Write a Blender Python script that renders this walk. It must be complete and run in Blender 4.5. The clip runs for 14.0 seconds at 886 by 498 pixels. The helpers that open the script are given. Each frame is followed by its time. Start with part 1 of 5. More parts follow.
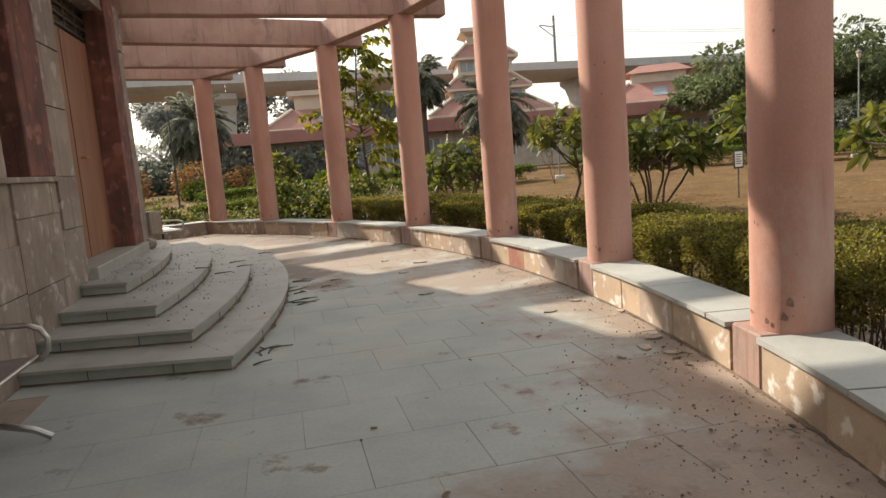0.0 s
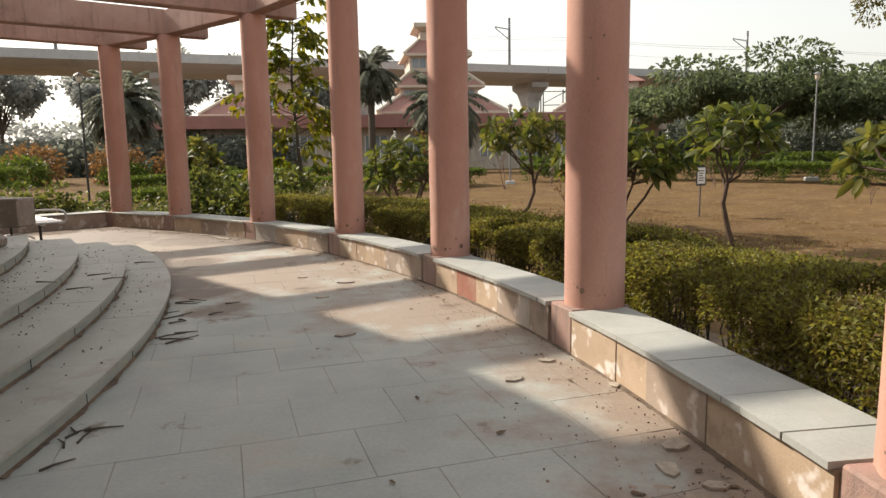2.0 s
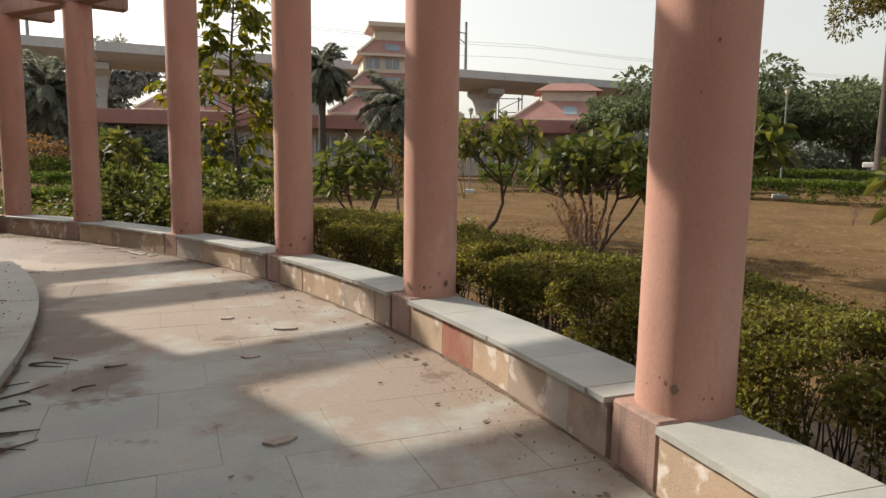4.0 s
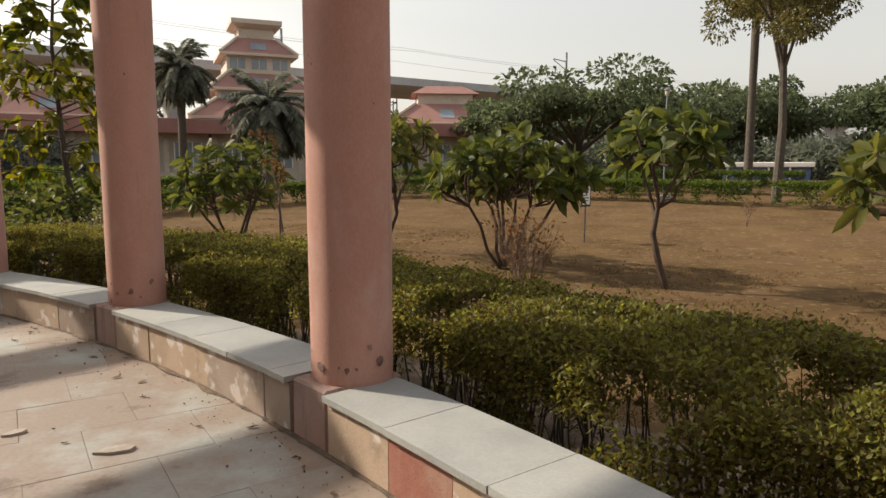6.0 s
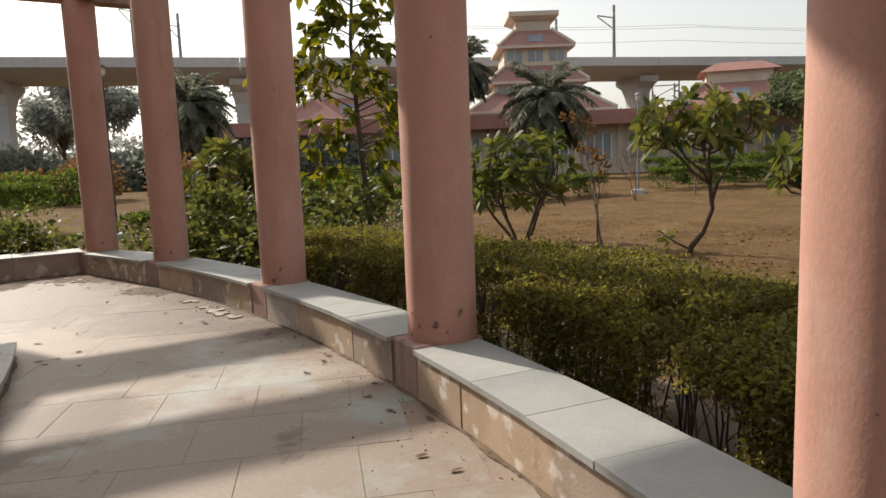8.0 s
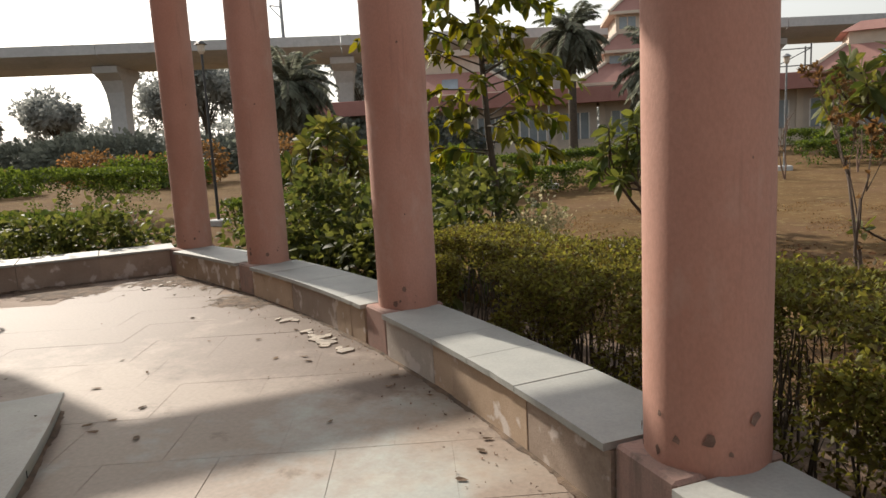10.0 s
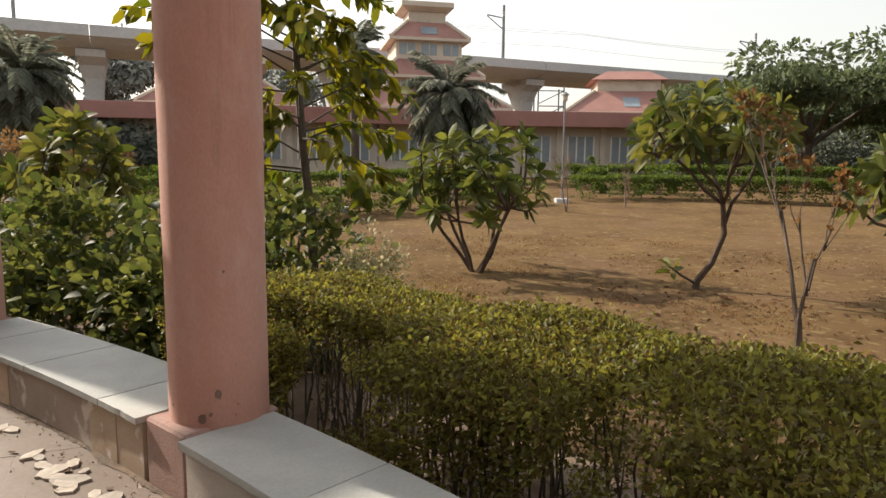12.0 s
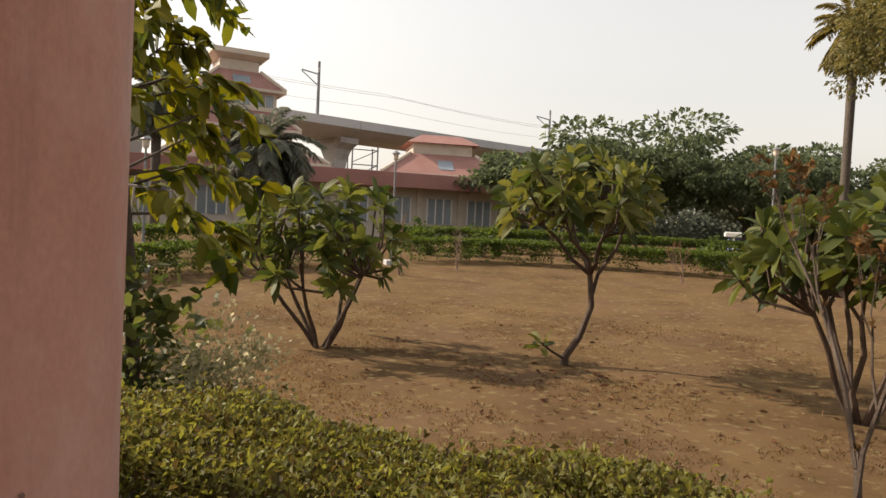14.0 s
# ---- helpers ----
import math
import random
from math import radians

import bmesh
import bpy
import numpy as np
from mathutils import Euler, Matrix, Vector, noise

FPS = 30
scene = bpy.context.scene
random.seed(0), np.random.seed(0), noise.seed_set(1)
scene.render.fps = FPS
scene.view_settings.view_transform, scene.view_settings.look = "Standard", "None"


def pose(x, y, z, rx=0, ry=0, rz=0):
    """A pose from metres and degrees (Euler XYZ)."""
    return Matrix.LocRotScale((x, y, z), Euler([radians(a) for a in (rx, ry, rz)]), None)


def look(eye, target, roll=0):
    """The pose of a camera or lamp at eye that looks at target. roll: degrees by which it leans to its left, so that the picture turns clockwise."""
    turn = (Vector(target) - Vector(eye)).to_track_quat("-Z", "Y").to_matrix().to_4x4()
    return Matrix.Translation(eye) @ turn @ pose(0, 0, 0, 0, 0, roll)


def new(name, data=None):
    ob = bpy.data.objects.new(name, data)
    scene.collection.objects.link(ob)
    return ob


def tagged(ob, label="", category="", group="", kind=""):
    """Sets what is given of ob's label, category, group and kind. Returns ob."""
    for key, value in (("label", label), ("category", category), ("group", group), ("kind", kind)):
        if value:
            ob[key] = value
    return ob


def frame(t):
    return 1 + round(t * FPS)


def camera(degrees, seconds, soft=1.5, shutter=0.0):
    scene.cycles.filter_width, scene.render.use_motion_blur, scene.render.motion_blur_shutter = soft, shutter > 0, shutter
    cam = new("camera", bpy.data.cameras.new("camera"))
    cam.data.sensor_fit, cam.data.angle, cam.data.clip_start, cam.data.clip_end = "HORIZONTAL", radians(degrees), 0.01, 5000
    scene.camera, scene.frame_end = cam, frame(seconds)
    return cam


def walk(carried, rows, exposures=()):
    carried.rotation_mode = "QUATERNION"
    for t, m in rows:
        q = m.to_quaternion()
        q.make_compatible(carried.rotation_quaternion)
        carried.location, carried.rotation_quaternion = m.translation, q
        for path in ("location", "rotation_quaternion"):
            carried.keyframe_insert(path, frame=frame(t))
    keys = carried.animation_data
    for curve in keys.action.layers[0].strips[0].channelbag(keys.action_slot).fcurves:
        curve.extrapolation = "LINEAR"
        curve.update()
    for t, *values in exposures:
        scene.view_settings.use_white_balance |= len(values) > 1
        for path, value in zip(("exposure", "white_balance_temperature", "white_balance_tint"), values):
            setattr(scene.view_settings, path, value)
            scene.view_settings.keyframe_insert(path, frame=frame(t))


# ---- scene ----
cam = camera(66.55, 14.0)
PATH = [
    (0, (1.666, 0.347, 1.401), (1.428, 2.315, 1.138), -4.53),
    (0.5, (1.681, 0.782, 1.387), (1.639, 2.772, 1.192), 0.20),
    (1, (1.644, 1.257, 1.381), (1.621, 3.239, 1.116), -2.59),
    (1.5, (1.646, 1.699, 1.383), (1.398, 3.660, 1.080), -2.57),
    (2, (1.576, 2.160, 1.387), (1.505, 4.140, 1.114), -0.98),
    (4.5, (1.232, 4.606, 1.387), (1.414, 6.582, 1.136), 2.03),
    (5, (1.216, 5.128, 1.401), (1.803, 7.025, 1.160), 1.18),
    (5.5, (1.201, 5.600, 1.389), (1.630, 7.537, 1.139), 1.19),
    (6, (1.078, 6.069, 1.397), (1.525, 8.004, 1.156), 0.02),
    (6.5, (0.986, 6.526, 1.356), (1.148, 8.504, 1.115), -1.24),
    (7, (0.896, 6.976, 1.376), (0.794, 8.959, 1.134), -0.54),
    (7.5, (0.722, 7.437, 1.374), (0.710, 9.428, 1.181), -1.23),
    (8, (0.584, 7.811, 1.379), (0.255, 9.768, 1.129), -2.12),
    (8.5, (0.425, 8.255, 1.363), (-0.191, 10.134, 1.068), -2.36),
    (9, (0.198, 8.666, 1.391), (-0.425, 10.542, 1.091), -3.08),
    (11.5, (-0.942, 10.571, 1.441), (-1.391, 12.495, 1.135), 0.63),
    (12, (-1.112, 10.956, 1.446), (-1.045, 12.937, 1.183), 0.65),
    (12.5, (-1.230, 11.367, 1.458), (-1.178, 13.350, 1.206), -1.23),
    (13, (-1.412, 11.767, 1.468), (-1.115, 13.731, 1.235), 0.58),
    (13.5, (-1.557, 12.124, 1.487), (-1.038, 14.045, 1.281), 2.92),
    (14, (-1.620, 12.450, 1.471), (-0.992, 14.347, 1.393), 2.72),
]
walk(cam, [(t, look(eye, target, roll)) for t, eye, target, roll in PATH], [(0, 1.33, 6500, 10), (2, 1.25, 6400, 10), (4.5, 0.95, 6350, 10), (6, 0.92, 6500, 12), (8.5, 0.92, 6250, 11), (9.2, 0.9, 6250, 11), (11.5, 1.15, 6250, 11), (12.5, 1.42, 6550, 12), (13, 1.45, 6600, 13), (14, 1.12, 6650, 14)])

# ---- light ----
SUN_WAY = Vector((0.762, -0.516, -0.63)).normalized()
sun_data = bpy.data.lights.new("sun", "SUN")
sun_data.energy, sun_data.angle, sun_data.color = 3.05, radians(1.0), (1.0, 0.88, 0.72)
sun = new("sun", sun_data)
sun.rotation_euler = SUN_WAY.to_track_quat("-Z", "Y").to_euler()
world = bpy.data.worlds.new("hazy_sky")
scene.world = world
world.use_nodes = True
wn = world.node_tree
wn.nodes.clear()
sky = wn.nodes.new("ShaderNodeTexSky")
sky.sky_type, sky.sun_disc = "NISHITA", False
sky.sun_elevation = math.asin(-SUN_WAY.z)
sky.sun_rotation = math.atan2(-SUN_WAY.x, -SUN_WAY.y)
sky.air_density, sky.dust_density, sky.ozone_density = 1.6, 3.0, 1.0
mute = wn.nodes.new("ShaderNodeHueSaturation")
mute.inputs["Saturation"].default_value = 0.3
back = wn.nodes.new("ShaderNodeBackground")
back.inputs["Strength"].default_value = 0.137
wout = wn.nodes.new("ShaderNodeOutputWorld")
wn.links.new(sky.outputs[0], mute.inputs["Color"])
warm = wn.nodes.new("ShaderNodeMix")
warm.data_type, warm.blend_type = "RGBA", "MULTIPLY"
warm.inputs["Factor"].default_value, warm.inputs["B"].default_value = 1.0, (1.0, 0.965, 0.9, 1)
wn.links.new(mute.outputs[0], warm.inputs["A"])
haze = wn.nodes.new("ShaderNodeMix")      # winter haze evens the sky out
haze.data_type = "RGBA"
haze.inputs["Factor"].default_value, haze.inputs["B"].default_value = 0.42, (1.9, 1.9, 1.89, 1)
wn.links.new(warm.outputs["Result"], haze.inputs["A"])
wn.links.new(haze.outputs["Result"], back.inputs[0])
wn.links.new(back.outputs[0], wout.inputs[0])


# ---- materials ----
def material(name, low, high, rough=0.8, scale=6.0, fine=60.0, bump=0.15, stain=None, stain_amount=0.0, stain_scale=1.2,
             stretch=(1, 1, 1), metal=0.0, random_tint=0.0, space="Object", streak=None, streak_amount=0.5, bloom=None):
    """Two-scale procedural surface: broad tone, fine grain, optional stains, tint per object."""
    m = bpy.data.materials.new(name)
    m.use_nodes = True
    t = m.node_tree
    b = t.nodes["Principled BSDF"]
    b.inputs["Roughness"].default_value = rough
    b.inputs["Metallic"].default_value = metal
    if space == "World":
        src = t.nodes.new("ShaderNodeNewGeometry").outputs["Position"]
    else:
        src = t.nodes.new("ShaderNodeTexCoord").outputs["Object"]
    mp = t.nodes.new("ShaderNodeMapping")
    mp.inputs["Scale"].default_value = stretch
    t.links.new(src, mp.inputs["Vector"])

    def noise_at(s, detail=4.0, rough_=0.6):
        n = t.nodes.new("ShaderNodeTexNoise")
        n.inputs["Scale"].default_value, n.inputs["Detail"].default_value, n.inputs["Roughness"].default_value = s, detail, rough_
        t.links.new(mp.outputs[0], n.inputs["Vector"])
        return n.outputs["Fac"]

    def mix(fac, a, b_, kind="MIX"):
        n = t.nodes.new("ShaderNodeMix")
        n.data_type, n.blend_type = "RGBA", kind
        for sock, val in ((n.inputs["Factor"], fac), (n.inputs["A"], a), (n.inputs["B"], b_)):
            if isinstance(val, (int, float)):
                sock.default_value = val
            elif isinstance(val, tuple):
                sock.default_value = (*val, 1) if len(val) == 3 else val
            else:
                t.links.new(val, sock)
        return n.outputs["Result"]

    def ramp(fac, a, b_):
        n = t.nodes.new("ShaderNodeMapRange")
        n.inputs["From Min"].default_value, n.inputs["From Max"].default_value = a, b_
        t.links.new(fac, n.inputs["Value"])
        return n.outputs["Result"]

    broad = noise_at(scale)
    grain = noise_at(fine, 3.0)
    col = mix(ramp(broad, 0.3, 0.7), low, high)
    col = mix(0.28, col, mix(ramp(grain, 0.3, 0.7), (0.72, 0.72, 0.72), (1.22, 1.22, 1.22)), "MULTIPLY")
    if random_tint:
        info = t.nodes.new("ShaderNodeObjectInfo")
        col = mix(1.0, col, mix(info.outputs["Random"], (1 - random_tint,) * 3, (1 + random_tint, 1 + random_tint * 0.9, 1 + random_tint * 0.7)), "MULTIPLY")
    if stain:
        s = ramp(noise_at(stain_scale, 6.0, 0.7), 0.62 - stain_amount * 0.3, 0.72)
        n = t.nodes.new("ShaderNodeMath")
        n.operation, n.inputs[1].default_value = "MULTIPLY", 0.85
        t.links.new(s, n.inputs[0])
        col = mix(n.outputs[0], col, stain)
    if bloom:
        s = ramp(noise_at(6.5, 4.0, 0.5), 0.575, 0.65)
        n = t.nodes.new("ShaderNodeMath")
        n.operation, n.inputs[1].default_value = "MULTIPLY", 0.9
        t.links.new(s, n.inputs[0])
        col = mix(n.outputs[0], col, bloom)
    if streak:
        m2 = t.nodes.new("ShaderNodeMapping")
        m2.inputs["Scale"].default_value = (7.0, 7.0, 0.45)
        t.links.new(src, m2.inputs["Vector"])
        n = t.nodes.new("ShaderNodeTexNoise")
        n.inputs["Scale"].default_value, n.inputs["Detail"].default_value, n.inputs["Roughness"].default_value = 1.6, 6.0, 0.7
        t.links.new(m2.outputs[0], n.inputs["Vector"])
        r_ = ramp(n.outputs["Fac"], 0.66 - 0.2 * streak_amount, 0.74)
        q = t.nodes.new("ShaderNodeMath")
        q.operation, q.inputs[1].default_value = "MULTIPLY", 0.8
        t.links.new(r_, q.inputs[0])
        col = mix(q.outputs[0], col, streak)
    t.links.new(col, b.inputs["Base Color"])
    if bump:
        bp = t.nodes.new("ShaderNodeBump")
        bp.inputs["Strength"].default_value, bp.inputs["Distance"].default_value = bump, 0.01
        t.links.new(grain, bp.inputs["Height"])
        t.links.new(bp.outputs[0], b.inputs["Normal"])
    return m


def leafy(name, low, high, rough=0.55):
    """Foliage: each leaf its own green."""
    m = bpy.data.materials.new(name)
    m.use_nodes = True
    t = m.node_tree
    b = t.nodes["Principled BSDF"]
    b.inputs["Roughness"].default_value = rough
    b.inputs["Specular IOR Level"].default_value = 0.22
    g = t.nodes.new("ShaderNodeNewGeometry")
    r = t.nodes.new("ShaderNodeValToRGB")
    r.color_ramp.elements[0].color, r.color_ramp.elements[1].color = (*low, 1), (*high, 1)
    t.links.new(g.outputs["Random Per Island"], r.inputs[0])
    t.links.new(r.outputs[0], b.inputs["Base Color"])
    tr = t.nodes.new("ShaderNodeBsdfTranslucent")
    hs = t.nodes.new("ShaderNodeHueSaturation")
    hs.inputs["Hue"].default_value, hs.inputs["Saturation"].default_value, hs.inputs["Value"].default_value = 0.48, 1.15, 1.5
    t.links.new(r.outputs[0], hs.inputs["Color"])
    t.links.new(hs.outputs[0], tr.inputs["Color"])
    ms = t.nodes.new("ShaderNodeMixShader")
    ms.inputs[0].default_value = 0.42
    t.links.new(b.outputs[0], ms.inputs[1])
    t.links.new(tr.outputs[0], ms.inputs[2])
    t.links.new(ms.outputs[0], t.nodes["Material Output"].inputs["Surface"])
    return m


MARBLE = material("grey_green_marble", (0.28, 0.3, 0.28), (0.375, 0.39, 0.36), 0.66, 1.3, 45, 0.08, (0.4, 0.32, 0.24), 0.2, 0.55, random_tint=0.035, space="World")


def dust_over(m, dust, spots):
    """Blown dust lying on the slabs: along the seat wall and round given places, broken up by noise."""
    t = m.node_tree
    b = t.nodes["Principled BSDF"]
    old = b.inputs["Base Color"].links[0].from_socket
    pos = t.nodes.new("ShaderNodeNewGeometry").outputs["Position"]
    total = None
    for (x, y), near, far in spots:
        d = t.nodes.new("ShaderNodeVectorMath")
        d.operation, d.inputs[1].default_value = "DISTANCE", (x, y, 0)
        t.links.new(pos, d.inputs[0])
        r = t.nodes.new("ShaderNodeMapRange")
        r.inputs["From Min"].default_value, r.inputs["From Max"].default_value = far, near
        t.links.new(d.outputs["Value"], r.inputs["Value"])
        if total is None:
            total = r.outputs[0]
        else:
            mx = t.nodes.new("ShaderNodeMath")
            mx.operation = "MAXIMUM"
            t.links.new(total, mx.inputs[0])
            t.links.new(r.outputs[0], mx.inputs[1])
            total = mx.outputs[0]
    n = t.nodes.new("ShaderNodeTexNoise")
    n.inputs["Scale"].default_value, n.inputs["Detail"].default_value, n.inputs["Roughness"].default_value = 1.7, 7.0, 0.65
    t.links.new(pos, n.inputs["Vector"])
    ad = t.nodes.new("ShaderNodeMath")
    ad.operation = "ADD"
    patchy = t.nodes.new("ShaderNodeMapRange")
    patchy.inputs["From Min"].default_value, patchy.inputs["From Max"].default_value = 0.26, 0.74
    t.links.new(n.outputs["Fac"], patchy.inputs["Value"])
    t.links.new(total, ad.inputs[0])
    t.links.new(patchy.outputs[0], ad.inputs[1])
    f = t.nodes.new("ShaderNodeMapRange")
    f.inputs["From Min"].default_value, f.inputs["From Max"].default_value, f.inputs["To Max"].default_value = 0.72, 1.15, 0.92
    t.links.new(ad.outputs[0], f.inputs["Value"])
    g = t.nodes.new("ShaderNodeTexNoise")
    g.inputs["Scale"].default_value, g.inputs["Detail"].default_value = 38.0, 6.0
    t.links.new(pos, g.inputs["Vector"])
    dm = t.nodes.new("ShaderNodeMix")
    dm.data_type = "RGBA"
    t.links.new(g.outputs["Fac"], dm.inputs["Factor"])
    dm.inputs["A"].default_value, dm.inputs["B"].default_value = (*(c * 0.72 for c in dust), 1), (*(c * 1.25 for c in dust), 1)
    mix = t.nodes.new("ShaderNodeMix")
    mix.data_type = "RGBA"
    t.links.new(f.outputs[0], mix.inputs["Factor"])
    t.links.new(old, mix.inputs["A"])
    t.links.new(dm.outputs["Result"], mix.inputs["B"])
    t.links.new(mix.outputs["Result"], b.inputs["Base Color"])


dust_over(MARBLE, (0.262, 0.207, 0.163), [((-13.07, 1.80), 16.9, 14.6), ((-4.6, 14.4), 2.2, 4.6), ((-1.0, 10.2), 0.3, 2.6), ((1.2, 8.2), 0.1, 1.6), ((-2.6, 11.2), 0.3, 1.5)])
dust_over(MARBLE, (0.245, 0.196, 0.16), [((3.2, 1.5), 2.0, 2.65), ((3.5, 4.3), 1.0, 1.65)])
dust_over(MARBLE, (0.155, 0.118, 0.094), [((-5.6, 15.4), 1.4, 3.6), ((-3.0, 14.4), 0.4, 2.0)])
dust_over(MARBLE, (0.14, 0.1, 0.072), [((-2.35, 10.7), 0.1, 0.75), ((-2.2, 11.15), 0.0, 0.6), ((-1.95, 10.0), 0.05, 0.5), ((-1.2, 9.0), 0.0, 0.6), ((-0.7, 8.3), 0.0, 0.45)])
dust_over(MARBLE, (0.13, 0.095, 0.07), [((-13.07 + 16.1 * math.cos(a), 1.80 + 16.1 * math.sin(a)), 0.08, 0.75) for a in (0.8, 0.86, 0.92, 0.98, 1.04, 1.1)])
dust_over(MARBLE, (0.12, 0.09, 0.065), [((-2.4, 10.8), 0.05, 0.75), ((-1.55, 9.5), 0.05, 0.6)])
SCREED = material("dusty_screed", (0.24, 0.188, 0.152), (0.34, 0.272, 0.22), 0.95, 2.6, 90, 0.4, (0.11, 0.08, 0.063), 0.2, 1.6, space="World")
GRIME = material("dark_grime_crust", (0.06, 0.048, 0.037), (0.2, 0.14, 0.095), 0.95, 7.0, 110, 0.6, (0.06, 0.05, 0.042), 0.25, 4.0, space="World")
STEP_TOP = material("worn_marble_tread", (0.28, 0.28, 0.25), (0.375, 0.375, 0.335), 0.6, 2.0, 60, 0.1, (0.24, 0.2, 0.15), 0.2, 2.2, random_tint=0.06, space="World")
STEP_FACE = material("green_grey_riser_marble", (0.24, 0.265, 0.24), (0.33, 0.35, 0.315), 0.5, 3.0, 60, 0.1, (0.33, 0.28, 0.17), 0.25, 1.5, random_tint=0.1, space="World")
CAP = material("pale_marble_coping", (0.29, 0.303, 0.29), (0.385, 0.395, 0.372), 0.62, 2.5, 70, 0.08, (0.34, 0.33, 0.3), 0.12, 1.6, random_tint=0.09, space="World")
PINK = material("salmon_plaster", (0.43, 0.225, 0.17), (0.51, 0.298, 0.237), 0.85, 1.6, 90, 0.12, (0.52, 0.37, 0.31), 0.2, 1.3, stretch=(1, 1, 0.55), space="World", streak=(0.33, 0.185, 0.15), streak_amount=0.35)
PLINTH = material("grimy_pink_plinth", (0.33, 0.2, 0.165), (0.42, 0.28, 0.235), 0.9, 3.0, 90, 0.3, (0.15, 0.125, 0.105), 0.7, 3.0, space="World", streak=(0.12, 0.095, 0.08), streak_amount=0.7)
PINK_WORN = material("chipped_plaster_patch", (0.12, 0.075, 0.06), (0.3, 0.2, 0.16), 0.95, 14, 120, 0.5, space="World")
BEAM = material("streaked_pink_plaster", (0.34, 0.2, 0.16), (0.45, 0.3, 0.245), 0.9, 1.8, 60, 0.3, (0.16, 0.11, 0.09), 0.2, 2.0, space="World", streak=(0.11, 0.08, 0.07), streak_amount=0.7)
CLAD = [
    material("buff_sandstone", (0.36, 0.27, 0.19), (0.46, 0.355, 0.265), 0.8, 3, 80, 0.2, (0.2, 0.15, 0.11), 0.22, 2.6, random_tint=0.14, space="World", bloom=(0.66, 0.61, 0.57)),
    material("grey_brown_sandstone", (0.28, 0.22, 0.18), (0.37, 0.3, 0.245), 0.8, 3, 80, 0.2, (0.16, 0.12, 0.09), 0.22, 2.2, random_tint=0.14, space="World", bloom=(0.56, 0.5, 0.46)),
    material("red_sandstone", (0.27, 0.1, 0.07), (0.36, 0.16, 0.11), 0.8, 4, 80, 0.2, (0.36, 0.24, 0.18), 0.3, 3.4, space="World"),
    material("pale_grey_stone", (0.38, 0.34, 0.3), (0.46, 0.42, 0.37), 0.8, 3, 80, 0.2, (0.26, 0.2, 0.16), 0.2, 2.2, space="World", bloom=(0.6, 0.56, 0.52)),
]
WALL_STONE = material("stained_wall_marble", (0.2, 0.16, 0.132), (0.33, 0.275, 0.228), 0.6, 1.5, 60, 0.12, (0.14, 0.1, 0.078), 0.42, 1.7, random_tint=0.12, space="World", streak=(0.15, 0.1, 0.075), streak_amount=0.75, bloom=(0.42, 0.36, 0.31))
RED_STONE = material("dark_red_stone_trim", (0.15, 0.055, 0.042), (0.25, 0.1, 0.072), 0.75, 3, 60, 0.3, (0.028, 0.02, 0.018), 0.75, 1.7, space="World", streak=(0.03, 0.02, 0.018), streak_amount=0.9, bloom=(0.3, 0.13, 0.1))
DOOR_WOOD = material("brown_flush_door", (0.22, 0.1, 0.055), (0.29, 0.145, 0.08), 0.6, 1.5, 70, 0.12, (0.15, 0.08, 0.05), 0.2, 2.0, stretch=(3, 3, 0.4))
DARK = material("dark_void", (0.01, 0.009, 0.008), (0.02, 0.018, 0.015), 0.9)
GLASS_DARK = material("brown_window_pane", (0.05, 0.035, 0.015), (0.08, 0.055, 0.025), 0.25, 2, 30, 0.0)
STEEL = material("brushed_steel", (0.42, 0.4, 0.38), (0.55, 0.53, 0.5), 0.32, 8, 200, 0.05, metal=1.0)
SHEET = material("perforated_seat_sheet", (0.25, 0.2, 0.2), (0.33, 0.28, 0.27), 0.45, 6, 300, 0.3, metal=0.5)
BLACK = material("black_painted_metal", (0.02, 0.02, 0.02), (0.04, 0.04, 0.04), 0.5)
LAWN = material("dry_lawn", (0.08, 0.049, 0.023), (0.148, 0.094, 0.044), 1.0, 0.8, 30, 0.9, (0.125, 0.076, 0.046), 0.5, 0.5, space="World", bloom=(0.165, 0.125, 0.062))
LAWN.node_tree.nodes["Principled BSDF"].inputs["Specular IOR Level"].default_value = 0.05
SOIL = material("bare_soil", (0.1, 0.066, 0.044), (0.165, 0.112, 0.076), 1.0, 3.0, 60, 0.8, (0.28, 0.21, 0.14), 0.25, 1.5, space="World")
BARK = material("grey_brown_bark", (0.09, 0.064, 0.047), (0.17, 0.13, 0.1), 0.9, 9, 60, 0.6)
BARK_DARK = material("dark_bark", (0.05, 0.04, 0.03), (0.1, 0.08, 0.06), 0.9, 9, 60, 0.6)
TWIG = material("dry_twig", (0.14, 0.085, 0.06), (0.22, 0.145, 0.105), 0.9, 9, 60, 0.3)
CONCRETE = material("viaduct_concrete", (0.4, 0.4, 0.4), (0.47, 0.47, 0.465), 0.85, 0.3, 4, 0.15, (0.26, 0.26, 0.25), 0.2, 0.2, space="World")
ROOF = material("terracotta_roof", (0.27, 0.135, 0.11), (0.35, 0.185, 0.155), 0.8, 0.8, 12, 0.3)
FASCIA = material("brick_red_fascia", (0.29, 0.135, 0.115), (0.36, 0.18, 0.155), 0.8, 0.7, 20, 0.2)
CREAM = material("cream_render", (0.5, 0.42, 0.34), (0.6, 0.52, 0.43), 0.85, 0.8, 20, 0.2, (0.36, 0.3, 0.25), 0.2, 0.5)
BACKWALL = material("grey_render", (0.46, 0.4, 0.34), (0.56, 0.49, 0.42), 0.85, 0.8, 20, 0.2)
